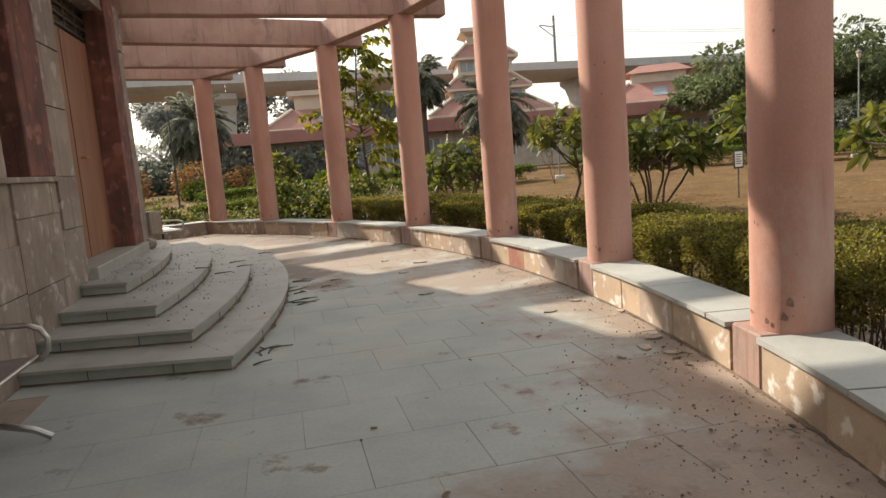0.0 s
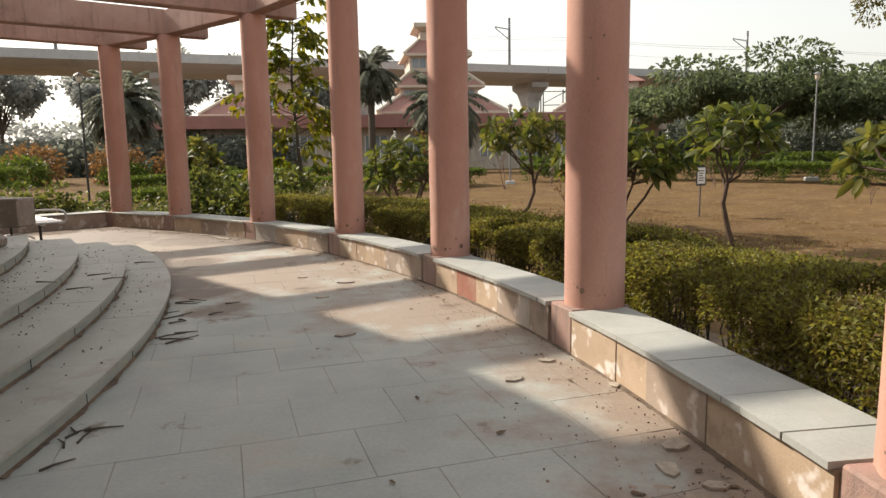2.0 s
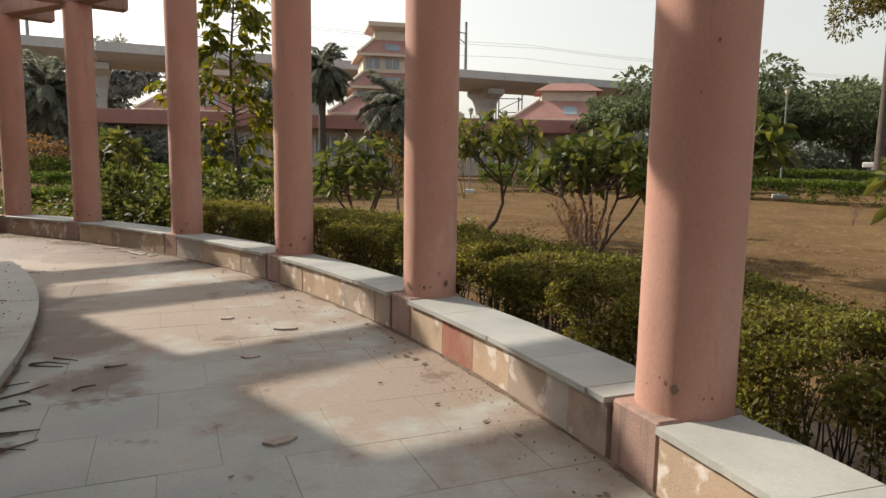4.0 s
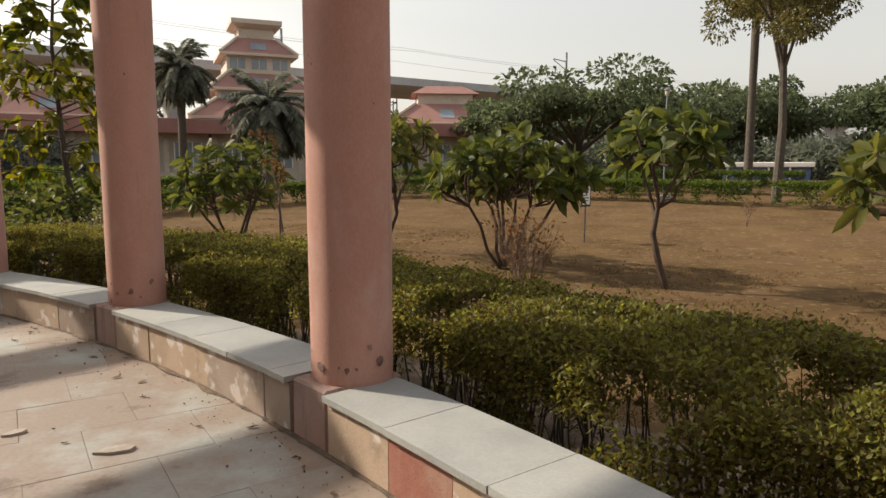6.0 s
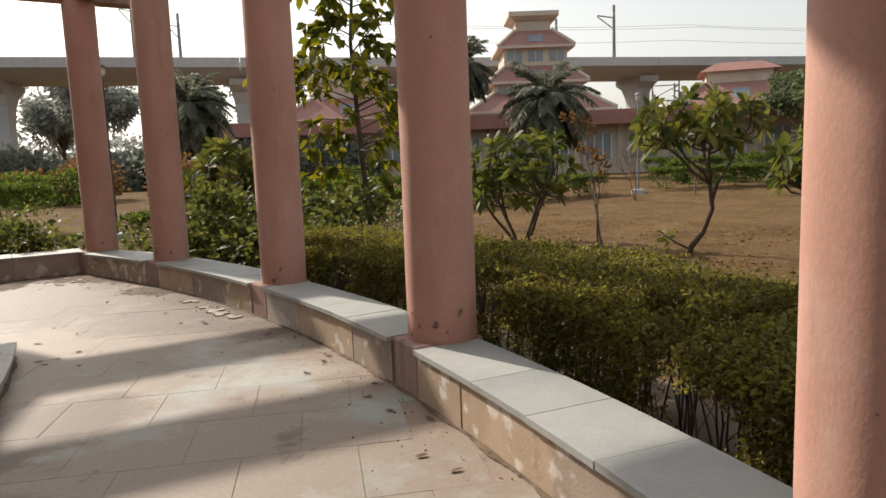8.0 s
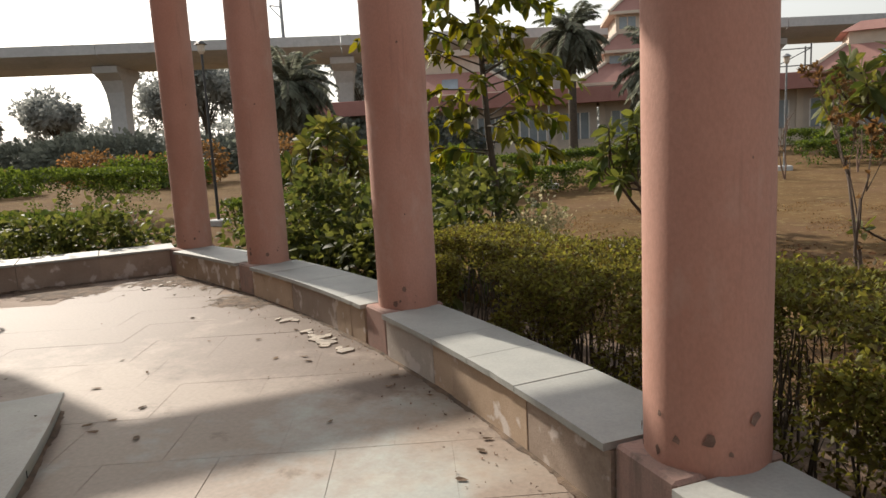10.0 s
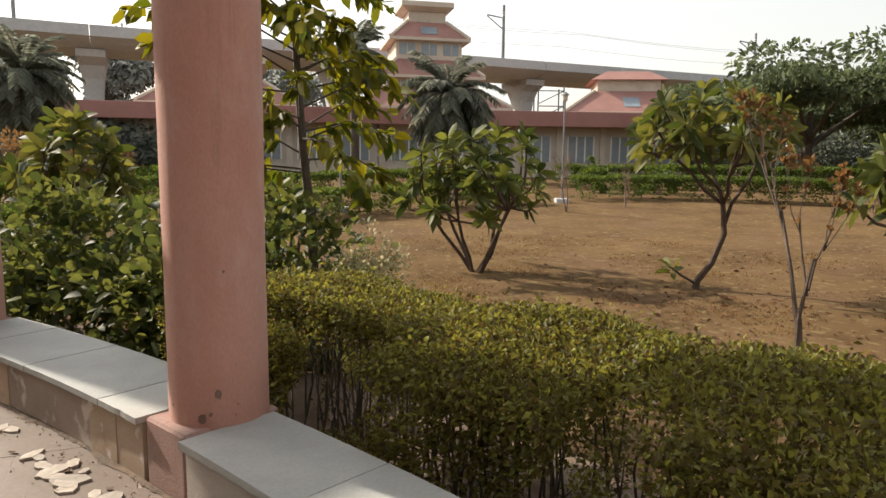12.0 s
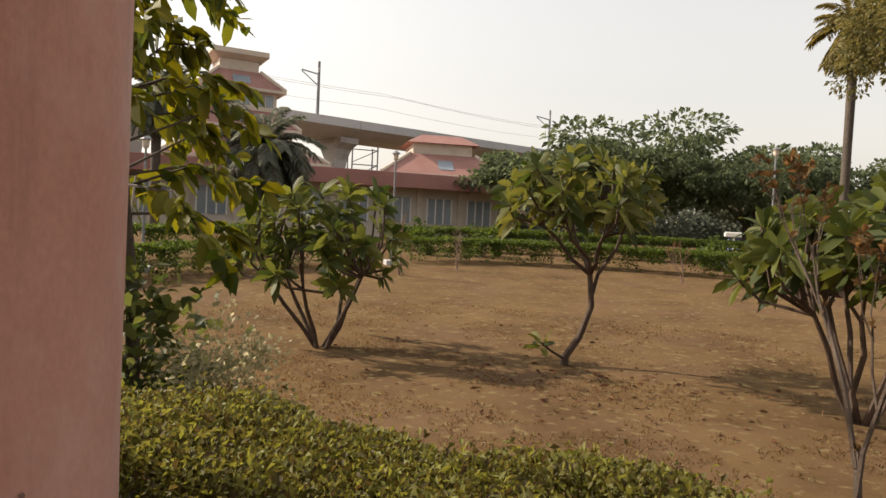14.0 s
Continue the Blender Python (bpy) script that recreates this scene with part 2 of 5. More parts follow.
PANE = material("grey_window_glass", (0.18, 0.22, 0.25), (0.26, 0.3, 0.33), 0.2, 1, 10, 0.0)
WHITE = material("white_paint", (0.72, 0.7, 0.66), (0.8, 0.78, 0.74), 0.6, 5, 60, 0.05)
BLUE = material("blue_paint", (0.1, 0.16, 0.35), (0.15, 0.22, 0.45), 0.6)
GREEN_SIGN = material("green_sign_paint", (0.02, 0.2, 0.16), (0.03, 0.26, 0.2), 0.5)
GREY_POLE = material("galvanised_pole", (0.15, 0.155, 0.16), (0.22, 0.225, 0.23), 0.5, 5, 60, 0.1, metal=0.3)
LITTER = material("dry_leaf_litter", (0.1, 0.065, 0.04), (0.2, 0.14, 0.09), 0.9, 20, 60, 0.2, random_tint=0.3)
CHIP = material("broken_marble_chip", (0.27, 0.235, 0.195), (0.42, 0.375, 0.32), 0.7, 12, 60, 0.2, random_tint=0.2)
HEDGE_GREEN = leafy("clipped_hedge_leaf", (0.07, 0.05, 0.02), (0.21, 0.222, 0.052))
HEDGE_FAR = leafy("far_hedge_leaf", (0.035, 0.06, 0.012), (0.11, 0.15, 0.035))
PLUM_GREEN = leafy("plumeria_leaf", (0.025, 0.042, 0.012), (0.12, 0.135, 0.035))
PLUM_BARK = material("brown_plumeria_bark", (0.05, 0.031, 0.021), (0.1, 0.066, 0.046), 0.9, 9, 60, 0.6)
PLUM_YELLOW = leafy("yellowing_plumeria_leaf", (0.08, 0.1, 0.02), (0.27, 0.24, 0.05))
# Lighter copy of the plumeria leaf, its colour toned as if in sun.
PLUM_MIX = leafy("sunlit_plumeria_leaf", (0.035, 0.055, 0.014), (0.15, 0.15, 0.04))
SLIM_LEAF = leafy("broad_backlit_leaf", (0.045, 0.07, 0.012), (0.2, 0.19, 0.03))
SHRUB_LEAF = leafy("broad_shrub_leaf", (0.028, 0.045, 0.014), (0.135, 0.15, 0.045))
PALE_LEAF = leafy("variegated_pale_leaf", (0.24, 0.24, 0.12), (0.46, 0.43, 0.27))
TREE_LEAF = leafy("dark_tree_leaf", (0.05, 0.068, 0.036), (0.125, 0.155, 0.08))
# Palm green greyed and lightened, so distance haze sits in the colour.
PALM_LEAF = leafy("haze_paled_palm_leaflet", (0.115, 0.123, 0.096), (0.2, 0.215, 0.165))
# Yellow copy of the palm leaflet with sunshine put into its colour.
PALM_SUNLIT = leafy("sunlit_palm_leaflet", (0.1, 0.1, 0.03), (0.25, 0.2, 0.07))
# Next two leaf colours are paled to paint distance haze on far growth.
HAZE_LEAF = leafy("haze_paled_growth_leaf", (0.12, 0.13, 0.105), (0.19, 0.205, 0.165), 0.85)
MIST_LEAF = leafy("haze_paled_distant_leaf", (0.23, 0.24, 0.225), (0.28, 0.29, 0.27), 0.9)
RUST_LEAF = leafy("rusty_shrub_leaf", (0.1, 0.07, 0.03), (0.22, 0.14, 0.06))


# ---- mesh helpers ----
class Shape:
    """Collects vertices and faces for one mesh."""

    def __init__(self):
        self.v, self.f = [], []

    def add(self, verts, faces):
        n = len(self.v)
        self.v += [tuple(p) for p in verts]
        self.f += [tuple(i + n for i in q) for q in faces]
        return self

    def box(self, lo, hi, m=None, cut=0.0):
        """A box, its upright and level edges chamfered by cut."""
        bm = bmesh.new()
        bmesh.ops.create_cube(bm, size=1.0)
        for p in bm.verts:
            p.co = Vector([lo[i] + (p.co[i] + 0.5) * (hi[i] - lo[i]) for i in range(3)])
        if cut:
            bmesh.ops.bevel(bm, geom=bm.edges[:], offset=cut, segments=1, affect="EDGES")
        if m is not None:
            bm.transform(m)
        bm.verts.index_update()
        self.add([p.co[:] for p in bm.verts], [[q.index for q in f.verts] for f in bm.faces])
        bm.free()
        return self

    def prism(self, outline, z0, z1):
        """An upright block over a plan outline given counter-clockwise."""
        n = len(outline)
        vs = [(x, y, z0) for x, y in outline] + [(x, y, z1) for x, y in outline]
        fs = [tuple(range(n - 1, -1, -1)), tuple(range(n, 2 * n))] + [(i, (i + 1) % n, n + (i + 1) % n, n + i) for i in range(n)]
        return self.add(vs, fs)

    def tube(self, pts, radii, sides=7, cap=True):
        pts = [Vector(p) for p in pts]
        if not isinstance(radii, (list, tuple)):
            radii = [radii] * len(pts)
        vs, fs = [], []
        side = None
        for i, p in enumerate(pts):
            d = (pts[min(i + 1, len(pts) - 1)] - pts[max(i - 1, 0)]).normalized()
            if side is None:
                side = d.cross(Vector((0.3, 0.2, 1)) if abs(d.z) < 0.9 else Vector((1, 0, 0))).normalized()
            side = (side - d * side.dot(d)).normalized()
            up = d.cross(side)
            for k in range(sides):
                a = 2 * math.pi * k / sides
                vs.append(p + (side * math.cos(a) + up * math.sin(a)) * radii[i])
        for i in range(len(pts) - 1):
            for k in range(sides):
                a, b = i * sides + k, i * sides + (k + 1) % sides
                fs.append((a, b, b + sides, a + sides))
        if cap:
            fs += [tuple(range(sides - 1, -1, -1)), tuple(range((len(pts) - 1) * sides, len(pts) * sides))]
        return self.add(vs, fs)

    def revolve(self, profile, sides=24):
        """profile: (radius, z) from the bottom up."""
        n = len(profile)
        vs = [(r * math.cos(2 * math.pi * k / sides), r * math.sin(2 * math.pi * k / sides), z) for r, z in profile for k in range(sides)]
        fs = [(i * sides + k, i * sides + (k + 1) % sides, (i + 1) * sides + (k + 1) % sides, (i + 1) * sides + k) for i in range(n - 1) for k in range(sides)]
        fs += [tuple(range(sides - 1, -1, -1)), tuple(range((n - 1) * sides, n * sides))]
        return self.add(vs, fs)

    def mesh(self, name, mat, smooth=False):
        me = bpy.data.meshes.new(name)
        me.from_pydata(self.v, [], self.f)
        me.materials.append(mat)
        if smooth:
            me.polygons.foreach_set("use_smooth", [True] * len(me.polygons))
            me.set_sharp_from_angle(angle=radians(40))
        me.update()
        return me


def leaf_mesh(name, mat, base, way, length, width, rng, fold=0.25, droop=0.15, full=False):
    """Many folded leaves in one mesh: base and way are (n, 3)."""
    n = len(base)
    way = way / np.linalg.norm(way, axis=1)[:, None]
    ref = rng.normal(size=(n, 3))
    ref[:, 2] += 0.6
    side = np.cross(way, ref)
    side /= np.linalg.norm(side, axis=1)[:, None] + 1e-9
    nor = np.cross(side, way)
    L = (length * rng.uniform(0.65, 1.25, n))[:, None] if np.isscalar(length) else length[:, None]
    W = L * (width / (length if np.isscalar(length) else np.mean(length)))
    mid = base + way * L * 0.5
    tip = base + way * L - nor * 0 + np.array([0, 0, -1]) * L * droop
    if full:
        a, c = base + way * L * 0.36, base + way * L * 0.74 + np.array([0, 0, -1]) * L * droop * 0.4
        v = np.stack([base, a + side * W * 0.44 + nor * W * fold, a - side * W * 0.44 + nor * W * fold, c + side * W * 0.4 + nor * W * fold, c - side * W * 0.4 + nor * W * fold, tip, a, c], 1).reshape(-1, 3)
        tri = np.array([0, 1, 6, 0, 6, 2, 1, 3, 7, 1, 7, 6, 6, 7, 4, 6, 4, 2, 3, 5, 7, 7, 5, 4])
        me = bpy.data.meshes.new(name)
        me.vertices.add(8 * n)
        me.vertices.foreach_set("co", v.ravel().astype(np.float32))
        me.loops.add(24 * n)
        me.loops.foreach_set("vertex_index", (np.arange(n)[:, None] * 8 + tri).ravel().astype(np.int32))
        me.polygons.add(8 * n)
        me.polygons.foreach_set("loop_start", np.arange(0, 24 * n, 3, dtype=np.int32))
        me.materials.append(mat)
        me.update(calc_edges=True)
        return me
    v = np.stack([base, mid + side * W * 0.5 + nor * W * fold, tip, mid - side * W * 0.5 + nor * W * fold], 1).reshape(-1, 3)
    k = np.arange(n)[:, None] * 4
    loops = (k + np.array([0, 1, 2, 0, 2, 3])).ravel().astype(np.int32)
    me = bpy.data.meshes.new(name)
    me.vertices.add(4 * n)
    me.vertices.foreach_set("co", v.ravel().astype(np.float32))
    me.loops.add(6 * n)
    me.loops.foreach_set("vertex_index", loops)
    me.polygons.add(2 * n)
    me.polygons.foreach_set("loop_start", np.arange(0, 6 * n, 3, dtype=np.int32))
    me.materials.append(mat)
    me.update(calc_edges=True)
    return me


def empty(name, at=(0, 0, 0), turn=0.0):
    ob = new(name)
    ob.matrix_basis = pose(*at, 0, 0, turn)
    return ob


def link(name, me, parent=None, label="", at=None):
    ob = new(name, me)
    if at is not None:
        ob.matrix_basis = at
    if parent is not None:
        ob.parent = parent
    return tagged(ob, label)


def part(name, shape, mat, parent=None, label="", smooth=False):
    return link(name, shape.mesh(name, mat, smooth), parent, label)


def structure(ob, label, category):
    return tagged(ob, label, category, kind="structure")


def ball(rng, n):
    d = rng.normal(size=(n, 3))
    return d / np.linalg.norm(d, axis=1)[:, None]

# ---- plan ----
OX, OY, RC = -13.07, 1.80, 16.41          # centre and radius of the arc of columns
A0, DA = -0.0171, 0.1697                  # angle of the arc at column k: A0 + DA * k
IN, OUT, WALL_H = 16.14, 16.53, 0.308     # faces and height of the seat wall
COL_R, BEAM_Z, BEAM_T = 0.215, 3.80, 4.28
GROUND = -0.47


def on_arc(r, a):
    return OX + r * math.cos(a), OY + r * math.sin(a)


def ang(k):
    return A0 + DA * k


C7A = 1.126


def ground_z(x, y):
    d = math.hypot(x - 0.0, y - 10.0)
    return GROUND + 0.82 * min(max((d - 12.0) / 18.0, 0.0), 1.0)


def arc_block(shape, r0, r1, a0, a1, z0, z1, n=6):
    outer = [on_arc(r1, a0 + (a1 - a0) * i / n) for i in range(n + 1)]
    inner = [on_arc(r0, a1 - (a1 - a0) * i / n) for i in range(n + 1)]
    return shape.prism(outer + inner, z0, z1)


# ground: one sheet to the horizon, finer near the terrace
def build_ground():
    xs = sorted({*(float(v) for v in range(-60, 61, 2)), -3000.0, -900.0, -300.0, -120.0, 120.0, 300.0, 900.0, 3000.0})
    ys = [y + 10 for y in xs]
    vs = [(x, y, ground_z(x, y) - (0.35 if math.hypot(x - OX, y - OY) < 16.3 else 0)) for y in ys for x in xs]
    n = len(xs)
    fs = [(j * n + i, j * n + i + 1, (j + 1) * n + i + 1, (j + 1) * n + i) for j in range(n - 1) for i in range(n - 1)]
    structure(link("ground", Shape().add(vs, fs).mesh("ground", LAWN, True)), "dry yellow-brown winter lawn with worn bare patches", "lawn")
    bed = Shape()
    arc_block(bed, OUT - 0.1, 18.55, ang(-4), C7A + 0.35, -0.9, GROUND + 0.035, 60)
    structure(part("planting_bed", bed, SOIL), "bare brown soil strip under the clipped hedge", "soil bed")


build_ground()

# terrace floor: screed with marble slabs on it
TU = Vector((-0.342, 0.940, 0))           # along the slab rows' short joints
TV = Vector((0.940, 0.342, 0))
FLOOR_RIM = [on_arc(IN + 0.1, ang(-4) + (C7A - ang(-4)) * i / 40) for i in range(41)]
FLOOR_OUT = FLOOR_RIM + [(-13.5, 9.5), (-12.5, -8.8)]
floor = structure(part("floor", Shape().prism(FLOOR_OUT, -0.6, -0.004), SCREED), "worn terrace floor of grey-green marble slabs on dusty screed", "terrace floor")

# seat wall, columns and beams
seat_wall = structure(empty("seat_wall"), "low curved seat wall clad in patched sandstone with marble coping", "low wall")
core = Shape()
arc_block(core, IN + 0.02, OUT - 0.02, ang(-4), C7A - 0.012, -0.8, WALL_H - 0.04, 70)
part("core", core, CLAD[1], seat_wall)


def build_column(k, a, r):
    x, y = on_arc(r, a)
    col = empty("column", (x, y, 0), math.degrees(a))
    rng = random.Random(100 + k)
    sides, rings = 44, 34
    shaft = Shape().revolve([(COL_R, WALL_H - 0.02 + (BEAM_Z - WALL_H + 0.02) * i / rings) for i in range(rings + 1)], sides)
    for i, (px, py, pz) in enumerate(shaft.v):
        t = math.atan2(py, px)
        f = 1 + 0.022 * noise.noise((px * 7 + 9 * k, py * 7, pz * 0.45)) + 0.012 * noise.noise((px * 14, py * 14 + 5 * k, pz * 2.2)) + 0.006 * math.cos(8 * t + k)
        if pz < WALL_H + 0.1:
            f += 0.02 * noise.noise((px * 25, py * 25, k))
        shaft.v[i] = (px * f, py * f, pz)
    part("shaft", shaft, PINK, col, smooth=True)
    part("plinth", Shape().box((-0.269, -0.165, -0.02), (0.2, 0.165, WALL_H + 0.004), cut=0.012), PLINTH, col, "scuffed salmon plaster plinth")
    # pits and flaked plaster round the foot
    for j in range(14):
        t = rng.uniform(math.pi * 0.6, math.pi * 1.55)
        z = WALL_H + (rng.uniform(0.03, 0.22) if j < 9 else rng.uniform(0.3, 1.9))
        s = rng.choice((0.004, 0.005, 0.007, 0.009, 0.014, 0.02) if j < 9 else (0.004, 0.005, 0.008))
        pts = []
        m = 7
        for q in range(m):
            b = 2 * math.pi * q / m
            rr = s * rng.uniform(0.6, 1.3)
            tt = t + rr * math.cos(b) / COL_R
            pts.append(((COL_R + 0.0065) * math.cos(tt), (COL_R + 0.0065) * math.sin(tt), z + rr * 1.3 * math.sin(b)))
        part("flaked_spot", Shape().add(pts, [tuple(range(m))]), PINK_WORN, col)
    return tagged(col, "round salmon-pink plastered column with flaked foot on the seat wall", "column", "columns of the colonnade")


COLS = {k: (ang(k), RC) for k in range(-2, 7)}
COLS[7] = (C7A, 16.50)
for k, (a, r) in COLS.items():
    build_column(k, a, r)


def beam_between(name, p, q, w, z0, z1, mat, label, parent=None):
    p, q = Vector((*p, 0)), Vector((*q, 0))
    d = (q - p)
    L = d.length
    m = Matrix.Translation(p) @ Matrix.Rotation(math.atan2(d.y, d.x), 4, "Z")
    s = Shape().box((0, -w / 2, z0), (L, w / 2, z1), m, cut=0.012)
    ob = part(name, s, mat, parent)
    return ob


KS = sorted(COLS)
for k in KS[:-1]:
    p, q = on_arc(COLS[k][1], COLS[k][0]), on_arc(COLS[k + 1][1], COLS[k + 1][0])
    ob = beam_between("ring_beam", p, q, 0.26, BEAM_Z + 0.003, BEAM_T - 0.02, BEAM, "")
    structure(ob, "streaked pink plaster beam along the column tops", "beam")
TILT = {7: 40, 6: 37, 5: 36.5, 4: 28, 3: 19, 2: 11, 1: 3, 0: -5, -1: -13, -2: -21}
REACH = {7: 3.9, 6: 4.2, 5: 4.7, 4: 4.8, 3: 5.0, 2: 5.2, 1: 5.2, 0: 5.3, -1: 5.6, -2: 6.0}
for k in KS:
    x, y = on_arc(COLS[k][1], COLS[k][0])
    t = radians(TILT[k])
    d = (-math.cos(t), -math.sin(t))
    ob = beam_between("cross_beam", (x - d[0] * 0.75, y - d[1] * 0.75), (x + d[0] * REACH[k], y + d[1] * REACH[k]), 0.28, BEAM_Z, BEAM_T, BEAM, "")
    structure(ob, "rain-streaked pink plaster pergola beam from building to column", "beam")

# coping slabs and cladding between the columns
COPING_JOINTS = {1: (1.16, 1.31, 1.5, 1.69), 2: (2.12, 2.31, 2.5, 2.74), 3: (3.13, 3.31, 3.49, 3.68), 4: (4.32, 4.5, 4.66), 5: (5.2, 5.5, 5.75)}
PANEL_JOINTS = {1: (1.37, 1.58, 1.71), 2: (2.19, 2.27, 2.42, 2.586, 2.746), 3: (3.17, 3.43, 3.6, 3.74), 4: (4.3, 4.59, 4.68), 5: (5.16, 5.26, 5.6)}
PANEL_KINDS = {(1, 0): 0, (1, 1): 1, (1, 2): 0, (2, 0): 1, (2, 1): 3, (2, 2): 1, (2, 3): 0, (2, 4): 2, (2, 5): 0, (3, 0): 1, (3, 1): 1, (3, 2): 0, (3, 3): 0, (3, 4): 0, (4, 3): 3, (5, 2): 1}


def clad_wall():
    rng = random.Random(5)
    for k in range(-3, 7):
        a0 = ang(k) + 0.19 / RC
        a1 = (ang(k + 1) if k < 6 else C7A) - 0.19 / RC
        if k in COPING_JOINTS:
            cuts = [a0, *(ang(q) for q in COPING_JOINTS[k]), a1]
        else:
            n = 3 if k < 6 else 2
            cuts = [a0] + [a0 + (a1 - a0) * ((i + 1) / n + rng.uniform(-0.07, 0.07)) for i in range(n - 1)] + [a1]
        back_edge = OUT + (0.03 if k < 5 else 0.1)
        for b0, b1 in zip(cuts, cuts[1:]):
            s = Shape()
            lift = rng.uniform(0, 0.005)
            lip = IN - 0.026 - rng.uniform(0, 0.01)
            # front lip with small breaks in its edge
            m = 12
            t0, t1 = b0 + (0.0004 if b0 > a0 else 0), b1
            front = []
            for i in range(m + 1):
                t = t1 - (t1 - t0) * i / m
                nick = 0.014 * max(0.0, noise.noise((t * 190, k * 3.1, 0)) - 0.28)
                front.append(on_arc(lip + nick, t))
            s.prism([on_arc(back_edge, t0 + (t1 - t0) * i / 5) for i in range(6)] + front, WALL_H - 0.03 + lift * 0.5, WALL_H + lift)
            part("coping_slab", s, CAP, seat_wall)
        if k in PANEL_JOINTS:
            cuts = [a0, *(ang(q) for q in PANEL_JOINTS[k]), a1]
        else:
            n = 4 if k < 6 else 3
            cuts = [a0 + (a1 - a0) * min(max(i / n + rng.uniform(-0.05, 0.05) * (0 < i < n), 0), 1) for i in range(n + 1)]
        for i, (b0, b1) in enumerate(zip(cuts, cuts[1:])):
            s = Shape()
            arc_block(s, IN - rng.uniform(0, 0.007), IN + 0.03, b0, b1 - 0.0002, -0.01, WALL_H - 0.034, 3)
            pick = PANEL_KINDS.get((k, i), 1 if rng.random() < (0.3 if k < 3 else 0.6) else 0)
            part("cladding_panel", s, CLAD[pick], seat_wall)


clad_wall()

# the seat wall's straight return beyond the last column
RX, RY = -6.20, 16.62
ret = structure(empty("seat_wall_return", (RX, RY, 0), math.degrees(math.atan2(-0.69, -0.72))), "straight low wall with pale coping closing the terrace", "low wall")
part("core", Shape().box((0.05, -0.5, -0.8), (3.6, -0.03, WALL_H - 0.03)), CLAD[1], ret)
for i in range(4):
    part("coping_slab", Shape().box((0.02 + i * 0.885, -0.55, WALL_H - 0.026), (0.9 + i * 0.885, 0.03, WALL_H + 0.002 * (i % 3)), cut=0.004), CAP, ret)
    part("cladding_panel", Shape().box((0.02 + i * 0.885, -0.03, -0.01), (0.9 + i * 0.885, 0.0 + 0.003 * (i % 2), WALL_H - 0.028)), CLAD[1], ret)

# steps
RISE = 0.115
CORNER = [(-0.42, 4.91), (-0.96, 5.33), (-1.51, 5.8), (-2.19, 6.45)]
SX, SY = -13.96, 3.63
STEP_R = (13.52, 13.07, 12.59, 12.08)
STEP_END = (0.700, 0.672, 0.650, 0.625)


def step_parts(k, grow):
    """Plan of one step: its arc edge, and the front edge from the arc's corner back to the wall."""
    R = STEP_R[k] + grow
    cx, cy = CORNER[k]
    a0 = math.asin((cy - grow - SY) / R)
    a1 = STEP_END[k] + grow / R
    arc = [(SX + R * math.cos(a0 + (a1 - a0) * i / 30), SY + R * math.sin(a0 + (a1 - a0) * i / 30)) for i in range(31)]
    return arc, (arc[0][0] - 3.2, arc[0][1] - 3.2 * 0.13), R, a0, a1


